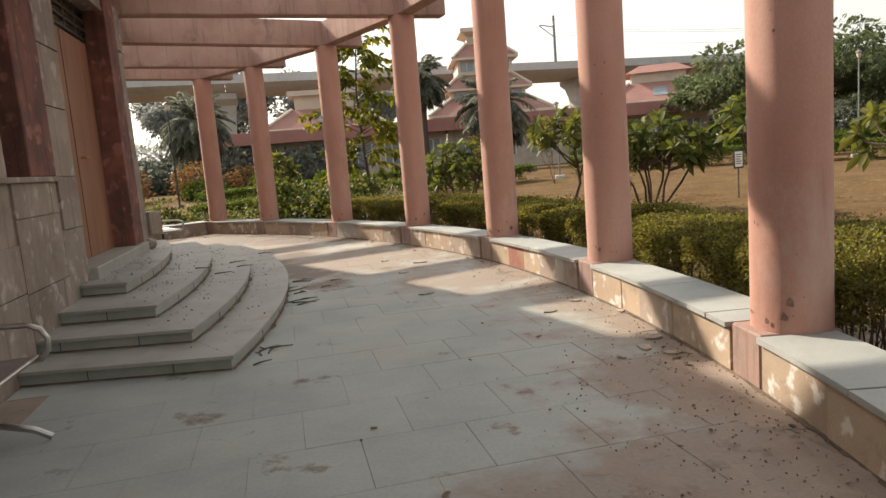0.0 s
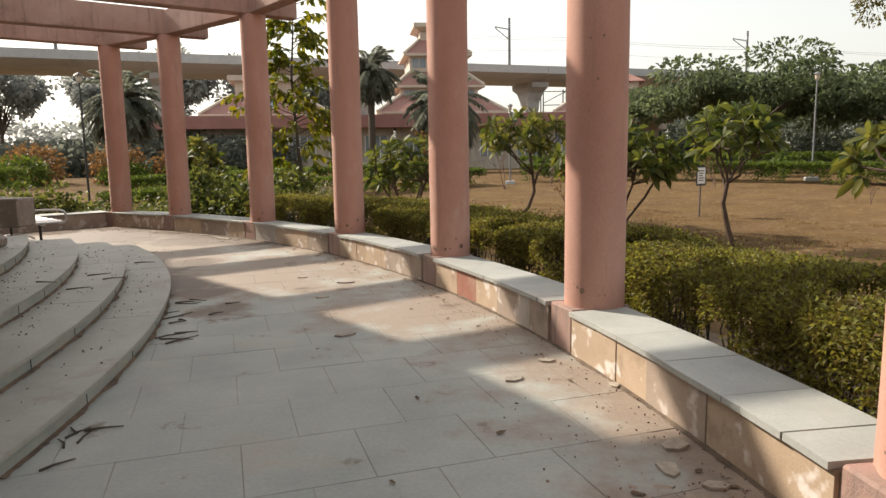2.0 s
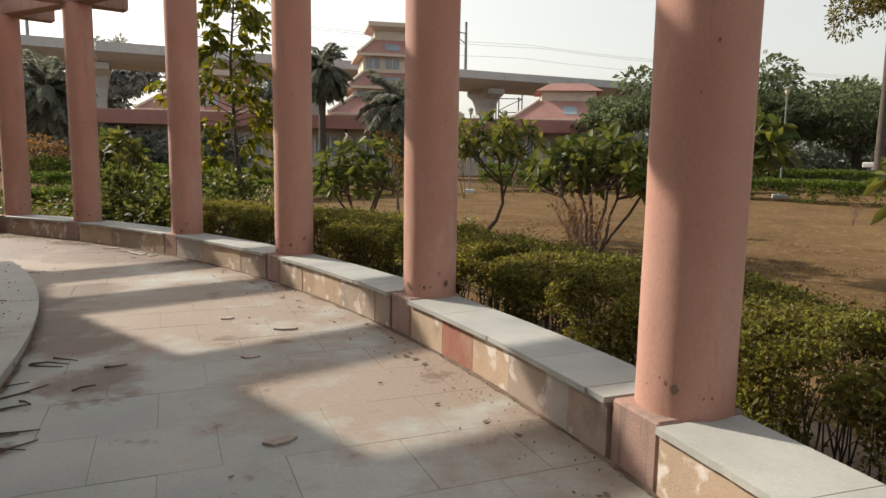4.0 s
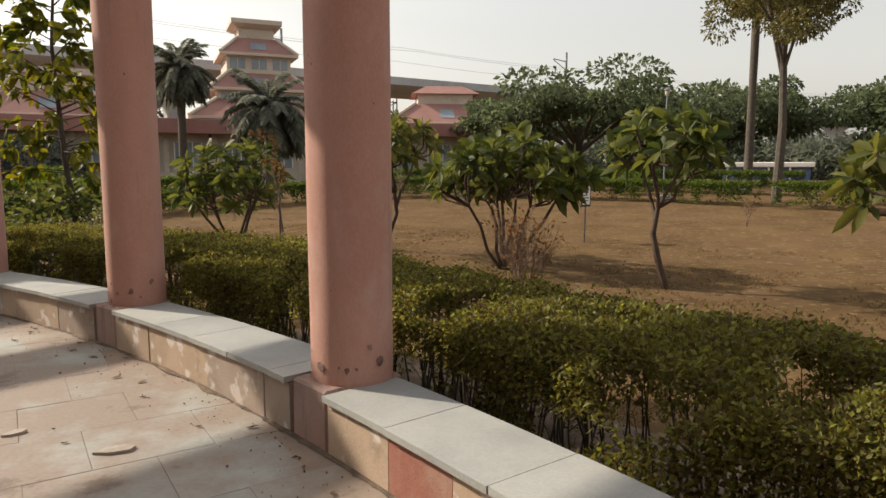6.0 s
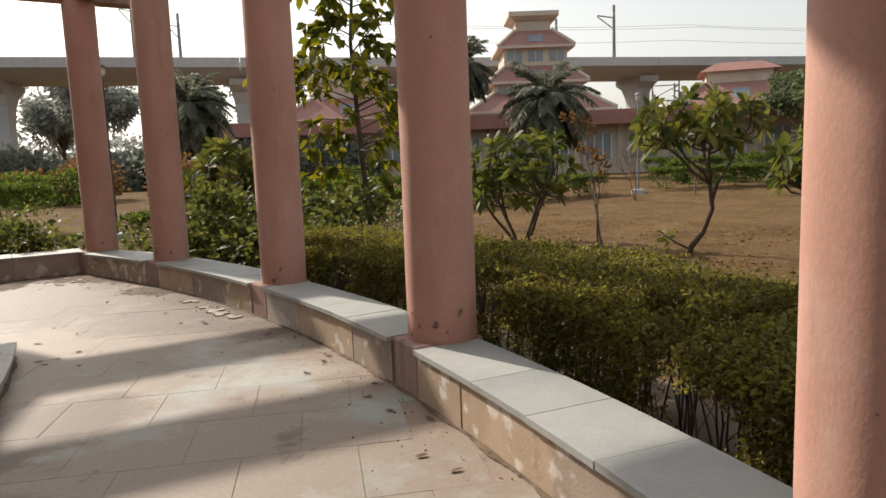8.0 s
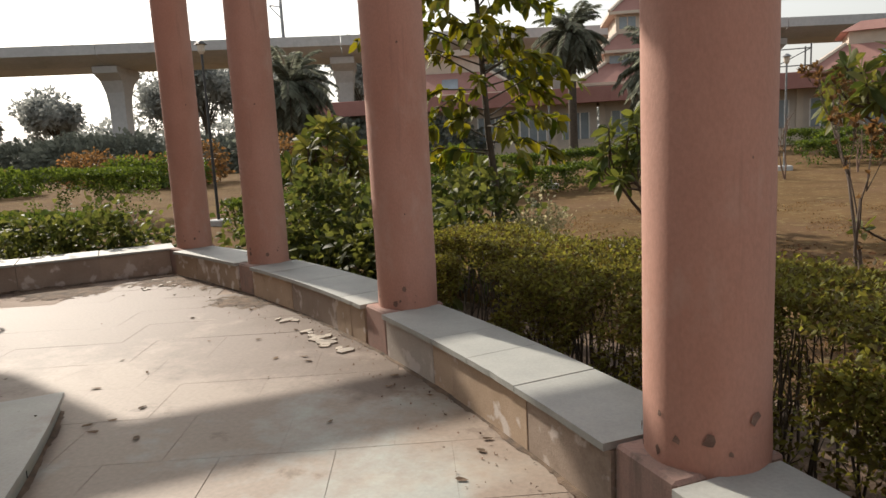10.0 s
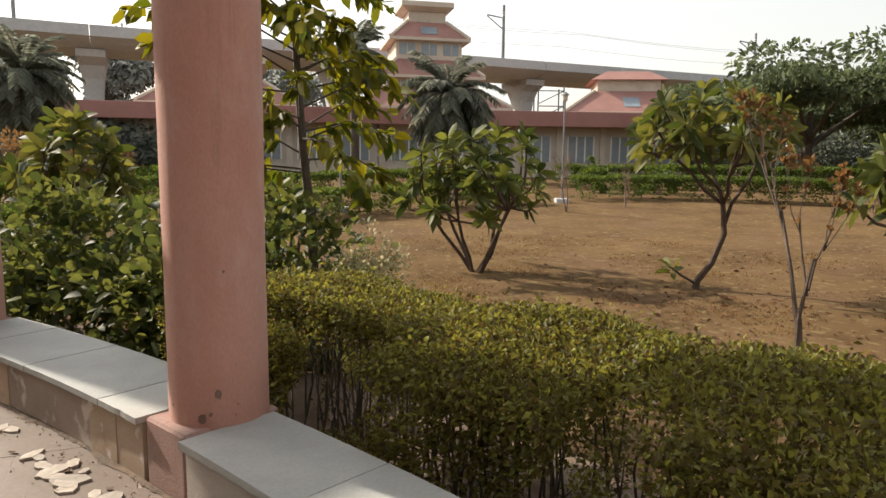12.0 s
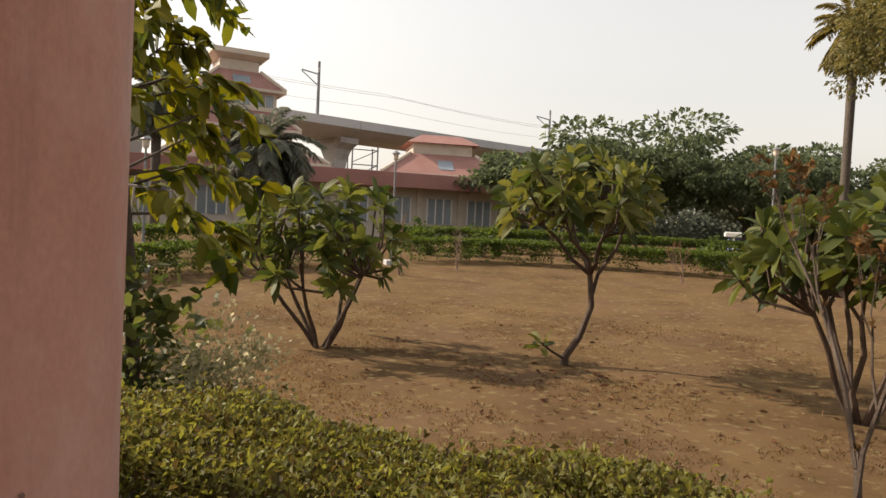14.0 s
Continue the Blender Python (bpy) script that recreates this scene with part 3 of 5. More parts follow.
steps = structure(empty("entrance_steps"), "broad curved marble steps strewn with dust and twigs", "steps")
for k in range(4):
    top = RISE * (k + 1)
    arc, back, R, a0, a1 = step_parts(k, 0.0)
    ex, ey = arc[-1]
    body = arc + [(ex - 3.0, ey - 1.2), (ex - 5.0, 8.0), back]
    part("riser", Shape().prism(body, -0.01 if k == 0 else top - RISE - 0.02, top - 0.026), STEP_FACE, steps, "grey-green marble riser")
    for q in range(1, 9):
        a = a0 + (a1 - a0) * q / 9
        part("riser_joint", Shape().box((-0.003, -0.002, top - RISE), (0.0, 0.002, top - 0.026), Matrix.Translation((SX + (R + 0.0035) * math.cos(a), SY + (R + 0.0035) * math.sin(a), 0)) @ Matrix.Rotation(a, 4, "Z")), DARK, steps)
    for q in range(1, 4):
        x = arc[0][0] - 0.62 * q + 0.2
        part("riser_joint", Shape().box((x - 0.002, arc[0][1] + (x - arc[0][0]) * 0.13 - 0.004, top - RISE), (x + 0.002, arc[0][1] + (x - arc[0][0]) * 0.13 + 0.004, top - 0.026)), DARK, steps)
    arc, back, R, a0, a1 = step_parts(k, 0.028)
    ex, ey = arc[-1]
    core = [(SX + (R - 0.3) * math.cos(a0 + (a1 - a0) * i / 12), SY + (R - 0.3) * math.sin(a0 + (a1 - a0) * i / 12)) for i in range(1, 12)] + [(ex - 3.0, ey - 1.3), (ex - 5.0, 8.0), (back[0], back[1] + 0.3), (arc[0][0] - 0.3, arc[0][1] + 0.26)]
    part("tread_bed", Shape().prism(core, top - 0.027, top - 0.004), STEP_TOP, steps)
    fx, fy = arc[0]
    part("tread_bed", Shape().prism([(fx - 0.25, fy + 0.1), (fx - 0.4, fy + 1.0), (fx - 2.6, fy + 0.9), (fx - 2.6, fy - 0.2)], top - 0.025, top - 0.005), STEP_TOP, steps)
    m = 6
    inner = R - 0.62
    for j in range(m):
        b0, b1 = a0 + (a1 - a0) * j / m + (0.0004 if j else 0), a0 + (a1 - a0) * (j + 1) / m
        rim = [(SX + R * math.cos(b0 + (b1 - b0) * i / 5), SY + R * math.sin(b0 + (b1 - b0) * i / 5)) for i in range(6)]
        inn = [(SX + inner * math.cos(b1 - (b1 - b0) * i / 5), SY + inner * math.sin(b1 - (b1 - b0) * i / 5)) for i in range(6)]
        if j == 0:
            inn = inn[:3] + [(rim[0][0] - 0.55, rim[0][1] + 0.5)]
        part("tread_slab", Shape().prism(rim + inn, top - 0.026, top - 0.0008 * (j % 2)), STEP_TOP, steps)
    for j in range(4):
        x0, x1 = arc[0][0] - 0.003 - 0.8 * j, arc[0][0] - 0.8 * (j + 1)
        y = lambda x: arc[0][1] + (x - arc[0][0]) * 0.13
        xi = x0 - (0.55 if j == 0 else 0.0)
        part("tread_slab", Shape().prism([(x0, y(x0)), (xi, y(x0) + 0.5), (x1 + 0.003, y(x1) + 0.5), (x1 + 0.003, y(x1))], top - 0.026, top - 0.0006 * (j % 2)), STEP_TOP, steps)

# building: front wall along the steps, then a face turned away
WD = Vector((-0.330, 0.944, 0))
W0 = Vector((-2.02, 4.60, 0))
wall_turn = math.degrees(math.atan2(WD.y, WD.x))
front = structure(empty("wall_front", (W0.x, W0.y, 0), wall_turn), "building front in stained marble with dark red stone trim", "building wall")
# local x runs along the wall, local +y points away from the terrace
part("wall_panel", Shape().box((-12, 0.0, -0.2), (0.55, 0.3, 4.155)), WALL_STONE, front)
for j, (a, b, c, d) in enumerate([(-6, 0.52, -0.01, 0.62), (-6, 0.52, 0.63, 1.0)]):
    for i in range(8):
        part("marble_panel", Shape().box((a + i * 0.815, -0.02 - 0.002 * ((i + j) % 2), c), (a + i * 0.815 + 0.811, 0.0, d)), WALL_STONE, front)
part("window_sill", Shape().box((-1.9, -0.06, 1.475), (1.6, 0.0, 1.52), cut=0.005), WALL_STONE, front)
part("wall_panel", Shape().box((0.55, 0.0, -0.2), (1.55, 0.3, 1.475)), WALL_STONE, front)
for i, (a, b, c, d) in enumerate([(0.54, 1.4, 0.0, 0.6), (1.4, 1.56, 0.0, 0.6), (0.54, 1.56, 0.61, 1.19), (0.54, 0.71, 1.2, 1.472), (0.71, 1.4, 1.2, 1.472), (1.4, 1.56, 1.2, 1.472)]):
    part("marble_panel", Shape().box((a, -0.018 - 0.003 * (i % 2), c), (b - 0.004, 0.0, d)), WALL_STONE, front)
part("red_jamb", Shape().box((0.95, -0.035, 1.52), (1.58, 0.28, 4.155), cut=0.01), RED_STONE, front, "blackened dark red stone jamb")
part("wall_panel", Shape().box((1.58, 0.0, 1.475), (2.2, 0.3, 4.155)), WALL_STONE, front)
part("wall_panel", Shape().box((1.55, 0.0, -0.2), (2.2, 0.3, 1.475)), WALL_STONE, front)
for i, (a, b, c, d) in enumerate([(1.585, 2.21, 1.525, 2.16), (1.585, 2.19, 2.17, 2.72), (1.585, 2.2, 2.73, 3.9), (1.57, 2.2, 0.47, 1.02), (1.62, 2.2, 1.03, 1.515)]):
    part("marble_panel", Shape().box((a, -0.016 - 0.008 * (i % 3), c), (b - 0.004, 0.0, d)), WALL_STONE, front)
part("window_pane", Shape().box((0.55, 0.2, 1.52), (0.95, 0.22, 4.155)), GLASS_DARK, front, "brown tinted window pane")
part("window_bar", Shape().box((0.55, 0.17, 2.48), (0.95, 0.2, 2.53)), BLACK, front)
part("lintel", Shape().box((2.2, 0.0, 3.6), (3.85, 0.3, 4.155)), WALL_STONE, front)
part("lintel", Shape().box((3.85, 0.0, 3.6), (4.36, 0.3, 3.79)), WALL_STONE, front)
part("red_jamb", Shape().box((4.36, -0.03, 0.46), (4.86, 0.3, 3.79), cut=0.01), RED_STONE, front, "blackened dark red stone jamb")
part("wall_panel", Shape().box((4.86, 0.0, 0.3), (5.2, 0.3, 3.79)), WALL_STONE, front)
for c, d, o in ((0.46, 1.75, 0.03), (1.76, 2.45, 0.018), (2.46, 3.2, 0.012), (3.21, 3.78, 0.028)):
    part("marble_panel", Shape().box((4.87, -o, c), (5.2, 0.0, d)), WALL_STONE, front)
part("plaster_heap", Shape().box((5.02, -0.12, 0.44), (5.3, 0.05, 0.6), cut=0.05), WALL_STONE, front)
part("door_sill", Shape().box((2.2, -0.1, 0.44), (4.84, 0.32, 0.59), cut=0.008), STEP_TOP, front, "pale marble door sill")
door = part("door", Shape().box((2.2, 0.24, 0.592), (4.36, 0.285, 3.2), cut=0.006), DOOR_WOOD, front, "closed brown flush door with a small brass handle")
part("door_gap", Shape().box((3.295, 0.236, 0.6), (3.303, 0.24, 3.19)), DARK, door)
hd = Shape().tube([(3.46, 0.24, 1.75), (3.46, 0.19, 1.75), (3.58, 0.185, 1.745)], 0.012)
part("handle", hd, material("dull_brass", (0.4, 0.25, 0.1), (0.5, 0.32, 0.14), 0.4, metal=0.9), door, "dull brass lever handle")
part("transom_pane", Shape().box((2.2, 0.25, 3.22), (4.36, 0.27, 3.6)), GLASS_DARK, front)
for i in range(4):
    part("transom_bar", Shape().box((2.2, 0.22, 3.22 + i * 0.115), (4.36, 0.25, 3.245 + i * 0.115)), BLACK, front)
for i in range(6):
    part("transom_bar", Shape().box((2.22 + i * 0.42, 0.215, 3.23), (2.25 + i * 0.42, 0.222, 3.6)), BLACK, front)
PE = W0 + WD * 5.2
SD = Vector((-0.74, 0.67, 0)).normalized()
PC = PE + SD * 6.6
# Rear and end walls are out of view, angled to keep sun off the steps.
side = structure(empty("wall_side", (PE.x, PE.y, 0), math.degrees(math.atan2(SD.y, SD.x))), "unseen rear face of the building in stained marble, angled for shade", "building wall")
part("wall_panel", Shape().box((-0.1, 0.05, -0.2), (0.8, 0.35, 3.79)), WALL_STONE, side)
part("wall_panel", Shape().box((0.8, 0.05, -0.2), (6.6, 0.35, 4.155)), WALL_STONE, side)
end = structure(empty("wall_end", (PC.x, PC.y, 0), math.degrees(math.atan2(0.63, -0.77))), "unseen far end face in stained marble, added for shade", "building wall")
part("wall_panel", Shape().box((0.0, 0.02, -0.2), (5.0, 0.32, 4.155)), WALL_STONE, end)
WN = Vector((0.944, 0.330, 0))            # out from the front wall
# Eave stays out of view; its outline is set by the shade wanted below.
eave = [W0 + WD * -12 + WN * 1.05, W0 + WD * 1.6 + WN * 1.0, W0 + WD * 2.6 + WN * 0.68, W0 + WD * 3.75 + WN * 0.65]
eave += [Vector((x, y, 0)) for x, y in ((-3.08, 9.16), (-3.5, 9.79), (-4.13, 10.68), (-4.79, 11.43), (-5.42, 12.16), (-6.7, 13.37), (-7.6, 14.42), (-8.15, 15.7), (-9.65, 16.3))]
eave += [Vector((-14.5, 15.5, 0)), Vector((-18, 9, 0)), Vector((-20, 4, 0))]
structure(part("roof_slab", Shape().prism([(p.x, p.y) for p in eave], 4.16, 4.3), BEAM), "flat roof slab, its unseen curved eave shaped to shade the terrace", "roof")
structure(part("wall_back", Shape().box((-16.0, -8.6, -0.2), (3.6, -8.3, 4.6)), WALL_STONE), "plain wall closing the terrace behind", "building wall")


# ---- bench ----
def build_bench(at, turn, label, hl=1.0):
    b = empty("bench", at, turn)
    seat = Shape()
    rows = [(-0.26 + 0.08 * i, 0.43 + (0.02, 0.006, 0, 0, 0, 0.008, 0.03)[i]) for i in range(7)]
    n = len(rows)
    seat.add([(x, y, z) for x in (-hl, hl) for y, z in rows] + [(x, y, z - 0.012) for x in (-hl, hl) for y, z in rows],
             [(i, i + n, i + n + 1, i + 1) for i in range(n - 1)] + [(i + 2 * n, i + 2 * n + 1, i + 3 * n + 1, i + 3 * n) for i in range(n - 1)] + [(0, 2 * n, 3 * n, n), (n - 1, 2 * n - 1, 4 * n - 1, 3 * n - 1)])
    part("seat", seat, SHEET, b, "perforated metal seat")
    back = Shape().box((-hl, 0.0, 0.0), (hl, 0.012, 0.34), Matrix.Translation((0, 0.19, 0.5)) @ Matrix.Rotation(radians(-8), 4, "X"), cut=0.004)
    part("backrest", back, SHEET, b, "perforated metal backrest")
    for x in (-hl - 0.02, hl + 0.02):
        arm = [(x, -0.2, 0.41), (x, -0.28, 0.42), (x, -0.325, 0.47), (x, -0.33, 0.54), (x, -0.30, 0.60), (x, -0.23, 0.63), (x, 0.0, 0.64), (x, 0.2, 0.64)]
        part("armrest", Shape().tube(arm, 0.018, 8), STEEL, b, "chrome tube armrest", True)
        part("rail", Shape().tube([(x, -0.28, 0.425), (x, 0.2, 0.43), (x, 0.245, 0.84)], 0.017, 8), STEEL, b, "", True)
    for x in (-hl + 0.22, hl - 0.22):
        leg = [(x, -0.36, 0.02), (x, -0.27, 0.075), (x, -0.12, 0.12), (x, 0.0, 0.125), (x, 0.12, 0.1), (x, 0.24, 0.02)]
        part("leg", Shape().tube(leg, 0.02, 8), STEEL, b, "arched chrome leg", True)
        part("post", Shape().tube([(x, 0.0, 0.1), (x, 0.0, 0.42)], 0.022, 8), BLACK, b)
    part("crossbar", Shape().tube([(-hl, 0.0, 0.4), (hl, 0.0, 0.4)], 0.022, 8), STEEL, b)
    part("front_rail", Shape().tube([(-hl, -0.265, 0.44), (hl, -0.265, 0.44)], 0.014, 8), STEEL, b)
    return tagged(b, label, "bench", "steel benches on the terrace")


build_bench((-1.13, 2.87, 0), 109.3, "steel bench with looped armrests by the building wall")
build_bench((-5.95, 13.36, 0), 139.5, "steel bench with looped armrests on the sunlit terrace")
bin_ = empty("stone_block", (-5.15, 11.9, 0.46))
part("body", Shape().box((-0.24, -0.2, 0.0), (0.24, 0.2, 0.42), cut=0.02), WALL_STONE, bin_)
tagged(bin_, "dark weathered stone block standing on the landing", "stone block")


# ---- plants ----
def hedge(name, rail, half, top, mat, size, density, seed, label, base=None, category="hedge", lumpy=0.2, stems=True, twig=BARK_DARK):
    """A clipped hedge along a line of plan points: upright stems and a mantle of single leaves."""
    rng = np.random.default_rng(seed)
    rail = np.array(rail, float)
    seg = np.linalg.norm(np.diff(rail, axis=0), axis=1)
    run = np.concatenate([[0], np.cumsum(seg)])
    n = int(run[-1] * density)
    s = rng.uniform(0, run[-1], n)
    cx, cy = np.interp(s, run, rail[:, 0]), np.interp(s, run, rail[:, 1])
    i = np.clip(np.searchsorted(run, s) - 1, 0, len(seg) - 1)
    tx, ty = np.diff(rail, axis=0)[i].T / seg[i]
    # shell of a rounded block, thinner towards the foot
    u = rng.uniform(-1, 1, n)
    face = rng.random(n)
    off = np.where(face < 0.5, u, np.sign(u) * (1 - np.abs(rng.normal(0, 0.13, n))))
    h = np.where(face < 0.5, 1 - np.abs(rng.normal(0, 0.1, n)), rng.beta(1.12, 1.0, n))
    bump = np.array([noise.noise((a * 1.1, b * 1.1, seed)) + 0.5 * noise.noise((a * 3.0, b * 3.0, seed + 3)) for a, b in zip(cx[::1], cy[::1])])
    g = np.array([ground_z(a, b) for a, b in zip(cx, cy)]) if base is None else np.full(n, base)
    hz = (top + bump * lumpy) * (1 - 0.1 * off ** 4) * h + np.where(rng.random(n) < 0.05, rng.uniform(0, 0.09, n), 0.0) * (h > 0.85)
    w = half * (1 + 0.25 * bump)
    gap = np.array([noise.noise((a * 2.3, b * 2.3, c * 2.6 + seed)) for a, b, c in zip(cx + off * w * ty, cy - off * w * tx, hz)])
    keep = (gap > (-0.06 - 0.22 * (h > 0.8) + 0.06 * (h < 0.5))) & (rng.random(n) < 0.35 + 1.1 * h)
    P = np.stack([cx + ty * off * w, cy - tx * off * w, g + hz], 1)[keep]
    way = rng.normal(size=(len(P), 3)) * 0.8
    way[:, 2] += 0.55
    way[:, 0] += (ty * off)[keep] * 0.8
    way[:, 1] += (-tx * off)[keep] * 0.8
    hd = tagged(empty(name, (float(rail[0, 0]), float(rail[0, 1]), 0)), label, category)
    lf = link("foliage", leaf_mesh("foliage", mat, P, way, size, size * 0.5, rng), hd)
    lf.matrix_parent_inverse = hd.matrix_basis.inverted()
    if stems:
        sh = Shape()
        r2 = random.Random(seed)
        for q in range(int(run[-1] * stems)):
            ss = r2.uniform(0, run[-1])
            o = r2.uniform(-0.85, 0.85) * half
            j = min(int(np.searchsorted(run, ss)) - 1, len(seg) - 1)
            dx, dy = (np.diff(rail, axis=0)[max(j, 0)] / seg[max(j, 0)])
            x, y = float(np.interp(ss, run, rail[:, 0]) + dy * o), float(np.interp(ss, run, rail[:, 1]) - dx * o)
            z = (ground_z(x, y) if base is None else base) - 0.03
            p = [(x, y, z)]
            for e in range(3):
                x, y = x + r2.uniform(-0.07, 0.07), y + r2.uniform(-0.07, 0.07)
                p.append((x, y, z + top * 0.31 * (e + 1) * r2.uniform(0.9, 1.08)))
            sh.tube(p, [0.009, 0.007, 0.005, 0.002], 4, False)
            for e in (1, 2):
                u = Vector(p[e]) + Vector((r2.uniform(-0.14, 0.14), r2.uniform(-0.14, 0.14), r2.uniform(0.08, 0.22)))
                sh.tube([p[e], u], [0.004, 0.0015], 3, False)
        st = part("stem_thicket", sh, twig, hd)
        st.matrix_parent_inverse = hd.matrix_basis.inverted()
    return hd


def arc_rail(r, k0, k1, n=24):
    return [on_arc(r, ang(k0) + (ang(k1) - ang(k0)) * i / n) for i in range(n + 1)]


BED = GROUND + 0.035
for k0, k1, top_, dense, seed in ((-2.2, 0.9, 1.1, 17000, 11), (0.9, 2.0, 1.08, 27000, 15), (2.0, 3.43, 1.08, 31000, 12), (3.49, 4.42, 1.12, 31000, 13), (4.46, 5.42, 1.1, 31000, 14)):
    hedge("clipped_hedge", arc_rail(17.45, k0, k1), 0.7, top_, HEDGE_GREEN, 0.037, dense, seed, "clipped olive-green boundary hedge with bare lower stems", BED, lumpy=0.07, stems=34 if k0 > 0 else 12)


def shrub(name, at, radius, height, mat, size, n, seed, label, category="shrub", stems=7, bark=BARK_DARK, wide=0.55, mound=1.0, rise=0.0):
    """A loose bush: branching stems and single leaves in uneven clumps."""
    rng = np.random.default_rng(seed)
    x, y = at
    z = ground_z(x, y)
    ob = tagged(empty(name, (x, y, z)), label, category)
    clumps = max(6, int(n / 60))
    c = ball(rng, clumps) * (rng.uniform(0.45, 1.0, clumps) ** 0.6)[:, None]
    c[:, 2] = np.abs(c[:, 2]) * mound
    c = c * np.array([radius, radius, height * (0.85 - rise)]) + np.array([0, 0, height * (0.12 + rise)])
    pick = rng.integers(0, clumps, n)
    P = c[pick] + rng.normal(size=(n, 3)) * radius * 0.16
    P[:, 2] = np.clip(P[:, 2], 0.03, height * 1.08)
    way = (P - np.array([0, 0, height * 0.25])) / radius + rng.normal(size=(n, 3)) * 0.7
    link("foliage", leaf_mesh("foliage", mat, P, way, size, size * wide, rng, 0.15, 0.25, size > 0.1), ob)
    sh = Shape()
    for i in range(stems):
        e = c[rng.integers(0, clumps)]
        b = rng.normal(size=2) * radius * 0.1
        sh.tube([(b[0], b[1], -0.03), (b[0] + e[0] * 0.3, b[1] + e[1] * 0.3, e[2] * 0.5), tuple(e)], [0.014, 0.01, 0.004], 5, False)
    part("stem_thicket", sh, bark, ob)
    return ob


def plumeria(at, stems, trunk, crown, tips, seed, mat, label, leaf=0.31, dense=15, low=-0.55, sprout=None):
    """Frangipani: crooked limbs from a trunk line or the ground, each tip in a domed crown with a whorl of long leaves.
    trunk: points above the foot, or (); crown: (x, y, z, radius, half height) from the foot."""
    rng = random.Random(seed)
    nr = np.random.default_rng(seed)
    x, y = at
    ob = tagged(empty("plumeria_tree", (x, y, ground_z(x, y))), label, "tree", "plumeria trees on the lawn")
    wood, whorls, nodes = Shape(), [], []
    c, cr, ch = Vector(crown[:3]), crown[3], crown[4]
    foot = Vector((0, 0, -0.04))
    line = [foot] + [Vector(p) for p in trunk]
    if trunk:
        n = len(line)
        wood.tube(line, [0.062 - 0.024 * i / (n - 1) for i in range(n)], 8)
    for i in range(stems):
        t = 6.28 * i / stems + rng.uniform(-0.4, 0.4)
        out = Vector((math.cos(t), math.sin(t), 0))
        node = c + out * cr * rng.uniform(0.3, 0.62) + Vector((0, 0, -ch * rng.uniform(0.35, 0.8)))
        if trunk:
            s = line[-1] if rng.random() < 0.7 else line[-2].lerp(line[-1], rng.uniform(0.2, 0.8))
            r = 0.032
        else:
            s, r = foot + out * rng.uniform(0.03, 0.12), 0.038
        kink = Vector((rng.uniform(-1, 1), rng.uniform(-1, 1), 0)) * 0.07
        m1 = s.lerp(node, 0.35) + kink + Vector((0, 0, -0.03))
        m2 = s.lerp(node, 0.7) - kink * 0.5
        wood.tube([s, m1, m2, node], [r, r * 0.86, r * 0.76, r * 0.66], 7)
        nodes.append(node)
    for i in range(tips):
        z = low + (1 - low) * (i + rng.random()) / tips
        t = 2.4 * i + rng.uniform(-0.5, 0.5)
        q = math.sqrt(max(0.0, 1 - z * z)) if z > 0 else 1 - 0.35 * z * z
        f = rng.uniform(0.66, 1.0) if i % 4 else rng.uniform(0.3, 0.6)
        e = c + Vector((math.cos(t) * q * cr, math.sin(t) * q * cr, z * ch)) * f
        b = min(nodes, key=lambda p: (p - e).length + (0.3 if p.z > e.z else 0))
        m = b.lerp(e, 0.5) + Vector(((e - c).x * 0.12 + rng.uniform(-0.05, 0.05), (e - c).y * 0.12 + rng.uniform(-0.05, 0.05), -0.05))
        wood.tube([b, m, e], [0.021, 0.018, 0.016], 6)
        whorls.append((e, (e - c + Vector((0, 0, 0.55 * ch))).normalized(), dense))
    if sprout:
        e = Vector(sprout)
        wood.tube([Vector((0, 0, 0.1)), e * 0.6 + Vector((0, 0, 0.02)), e], [0.022, 0.018, 0.013], 6)
        whorls.append((e, Vector((-0.3, -0.2, 1)).normalized(), 11))
    part("trunk", wood, PLUM_BARK, ob, smooth=True)
    B, W = [], []
    for e, d, k in whorls:
        k += rng.randint(-3, 4)
        a = d.cross(Vector((0.2, 0.1, 1))).normalized()
        b = d.cross(a)
        for j in range(k):
            t = 2.4 * j
            B.append(e - d * 0.1 * (1 - j / k))
            W.append((a * math.cos(t) + b * math.sin(t)) + d * (-0.1 + 1.15 * j / k) + Vector((0, 0, 0.1)))
    me = leaf_mesh("crown", mat, np.array([v[:] for v in B]), np.array([v[:] for v in W]), leaf, leaf * 0.36, nr, 0.1, 0.2, True)
    link("crown", me, ob)
    return ob


plumeria((-0.17, 22.4), 6, (), (-0.05, 0, 1.62, 1.32, 1.0), 42, 3, PLUM_GREEN, "many-stemmed plumeria with dark glossy whorled leaves", leaf=0.325, dense=13, low=-0.85)
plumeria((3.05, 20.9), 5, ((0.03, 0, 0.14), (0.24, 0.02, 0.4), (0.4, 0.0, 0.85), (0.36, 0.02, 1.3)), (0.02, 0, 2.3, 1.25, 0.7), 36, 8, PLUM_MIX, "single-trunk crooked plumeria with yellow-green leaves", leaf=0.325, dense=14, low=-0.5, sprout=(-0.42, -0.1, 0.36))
plumeria((5.0, 17.85), 7, (), (0.1, 0, 1.75, 1.5, 0.8), 66, 21, PLUM_GREEN, "wide plumeria with dense dark green leaf whorls", leaf=0.325, dense=14, low=-0.6)
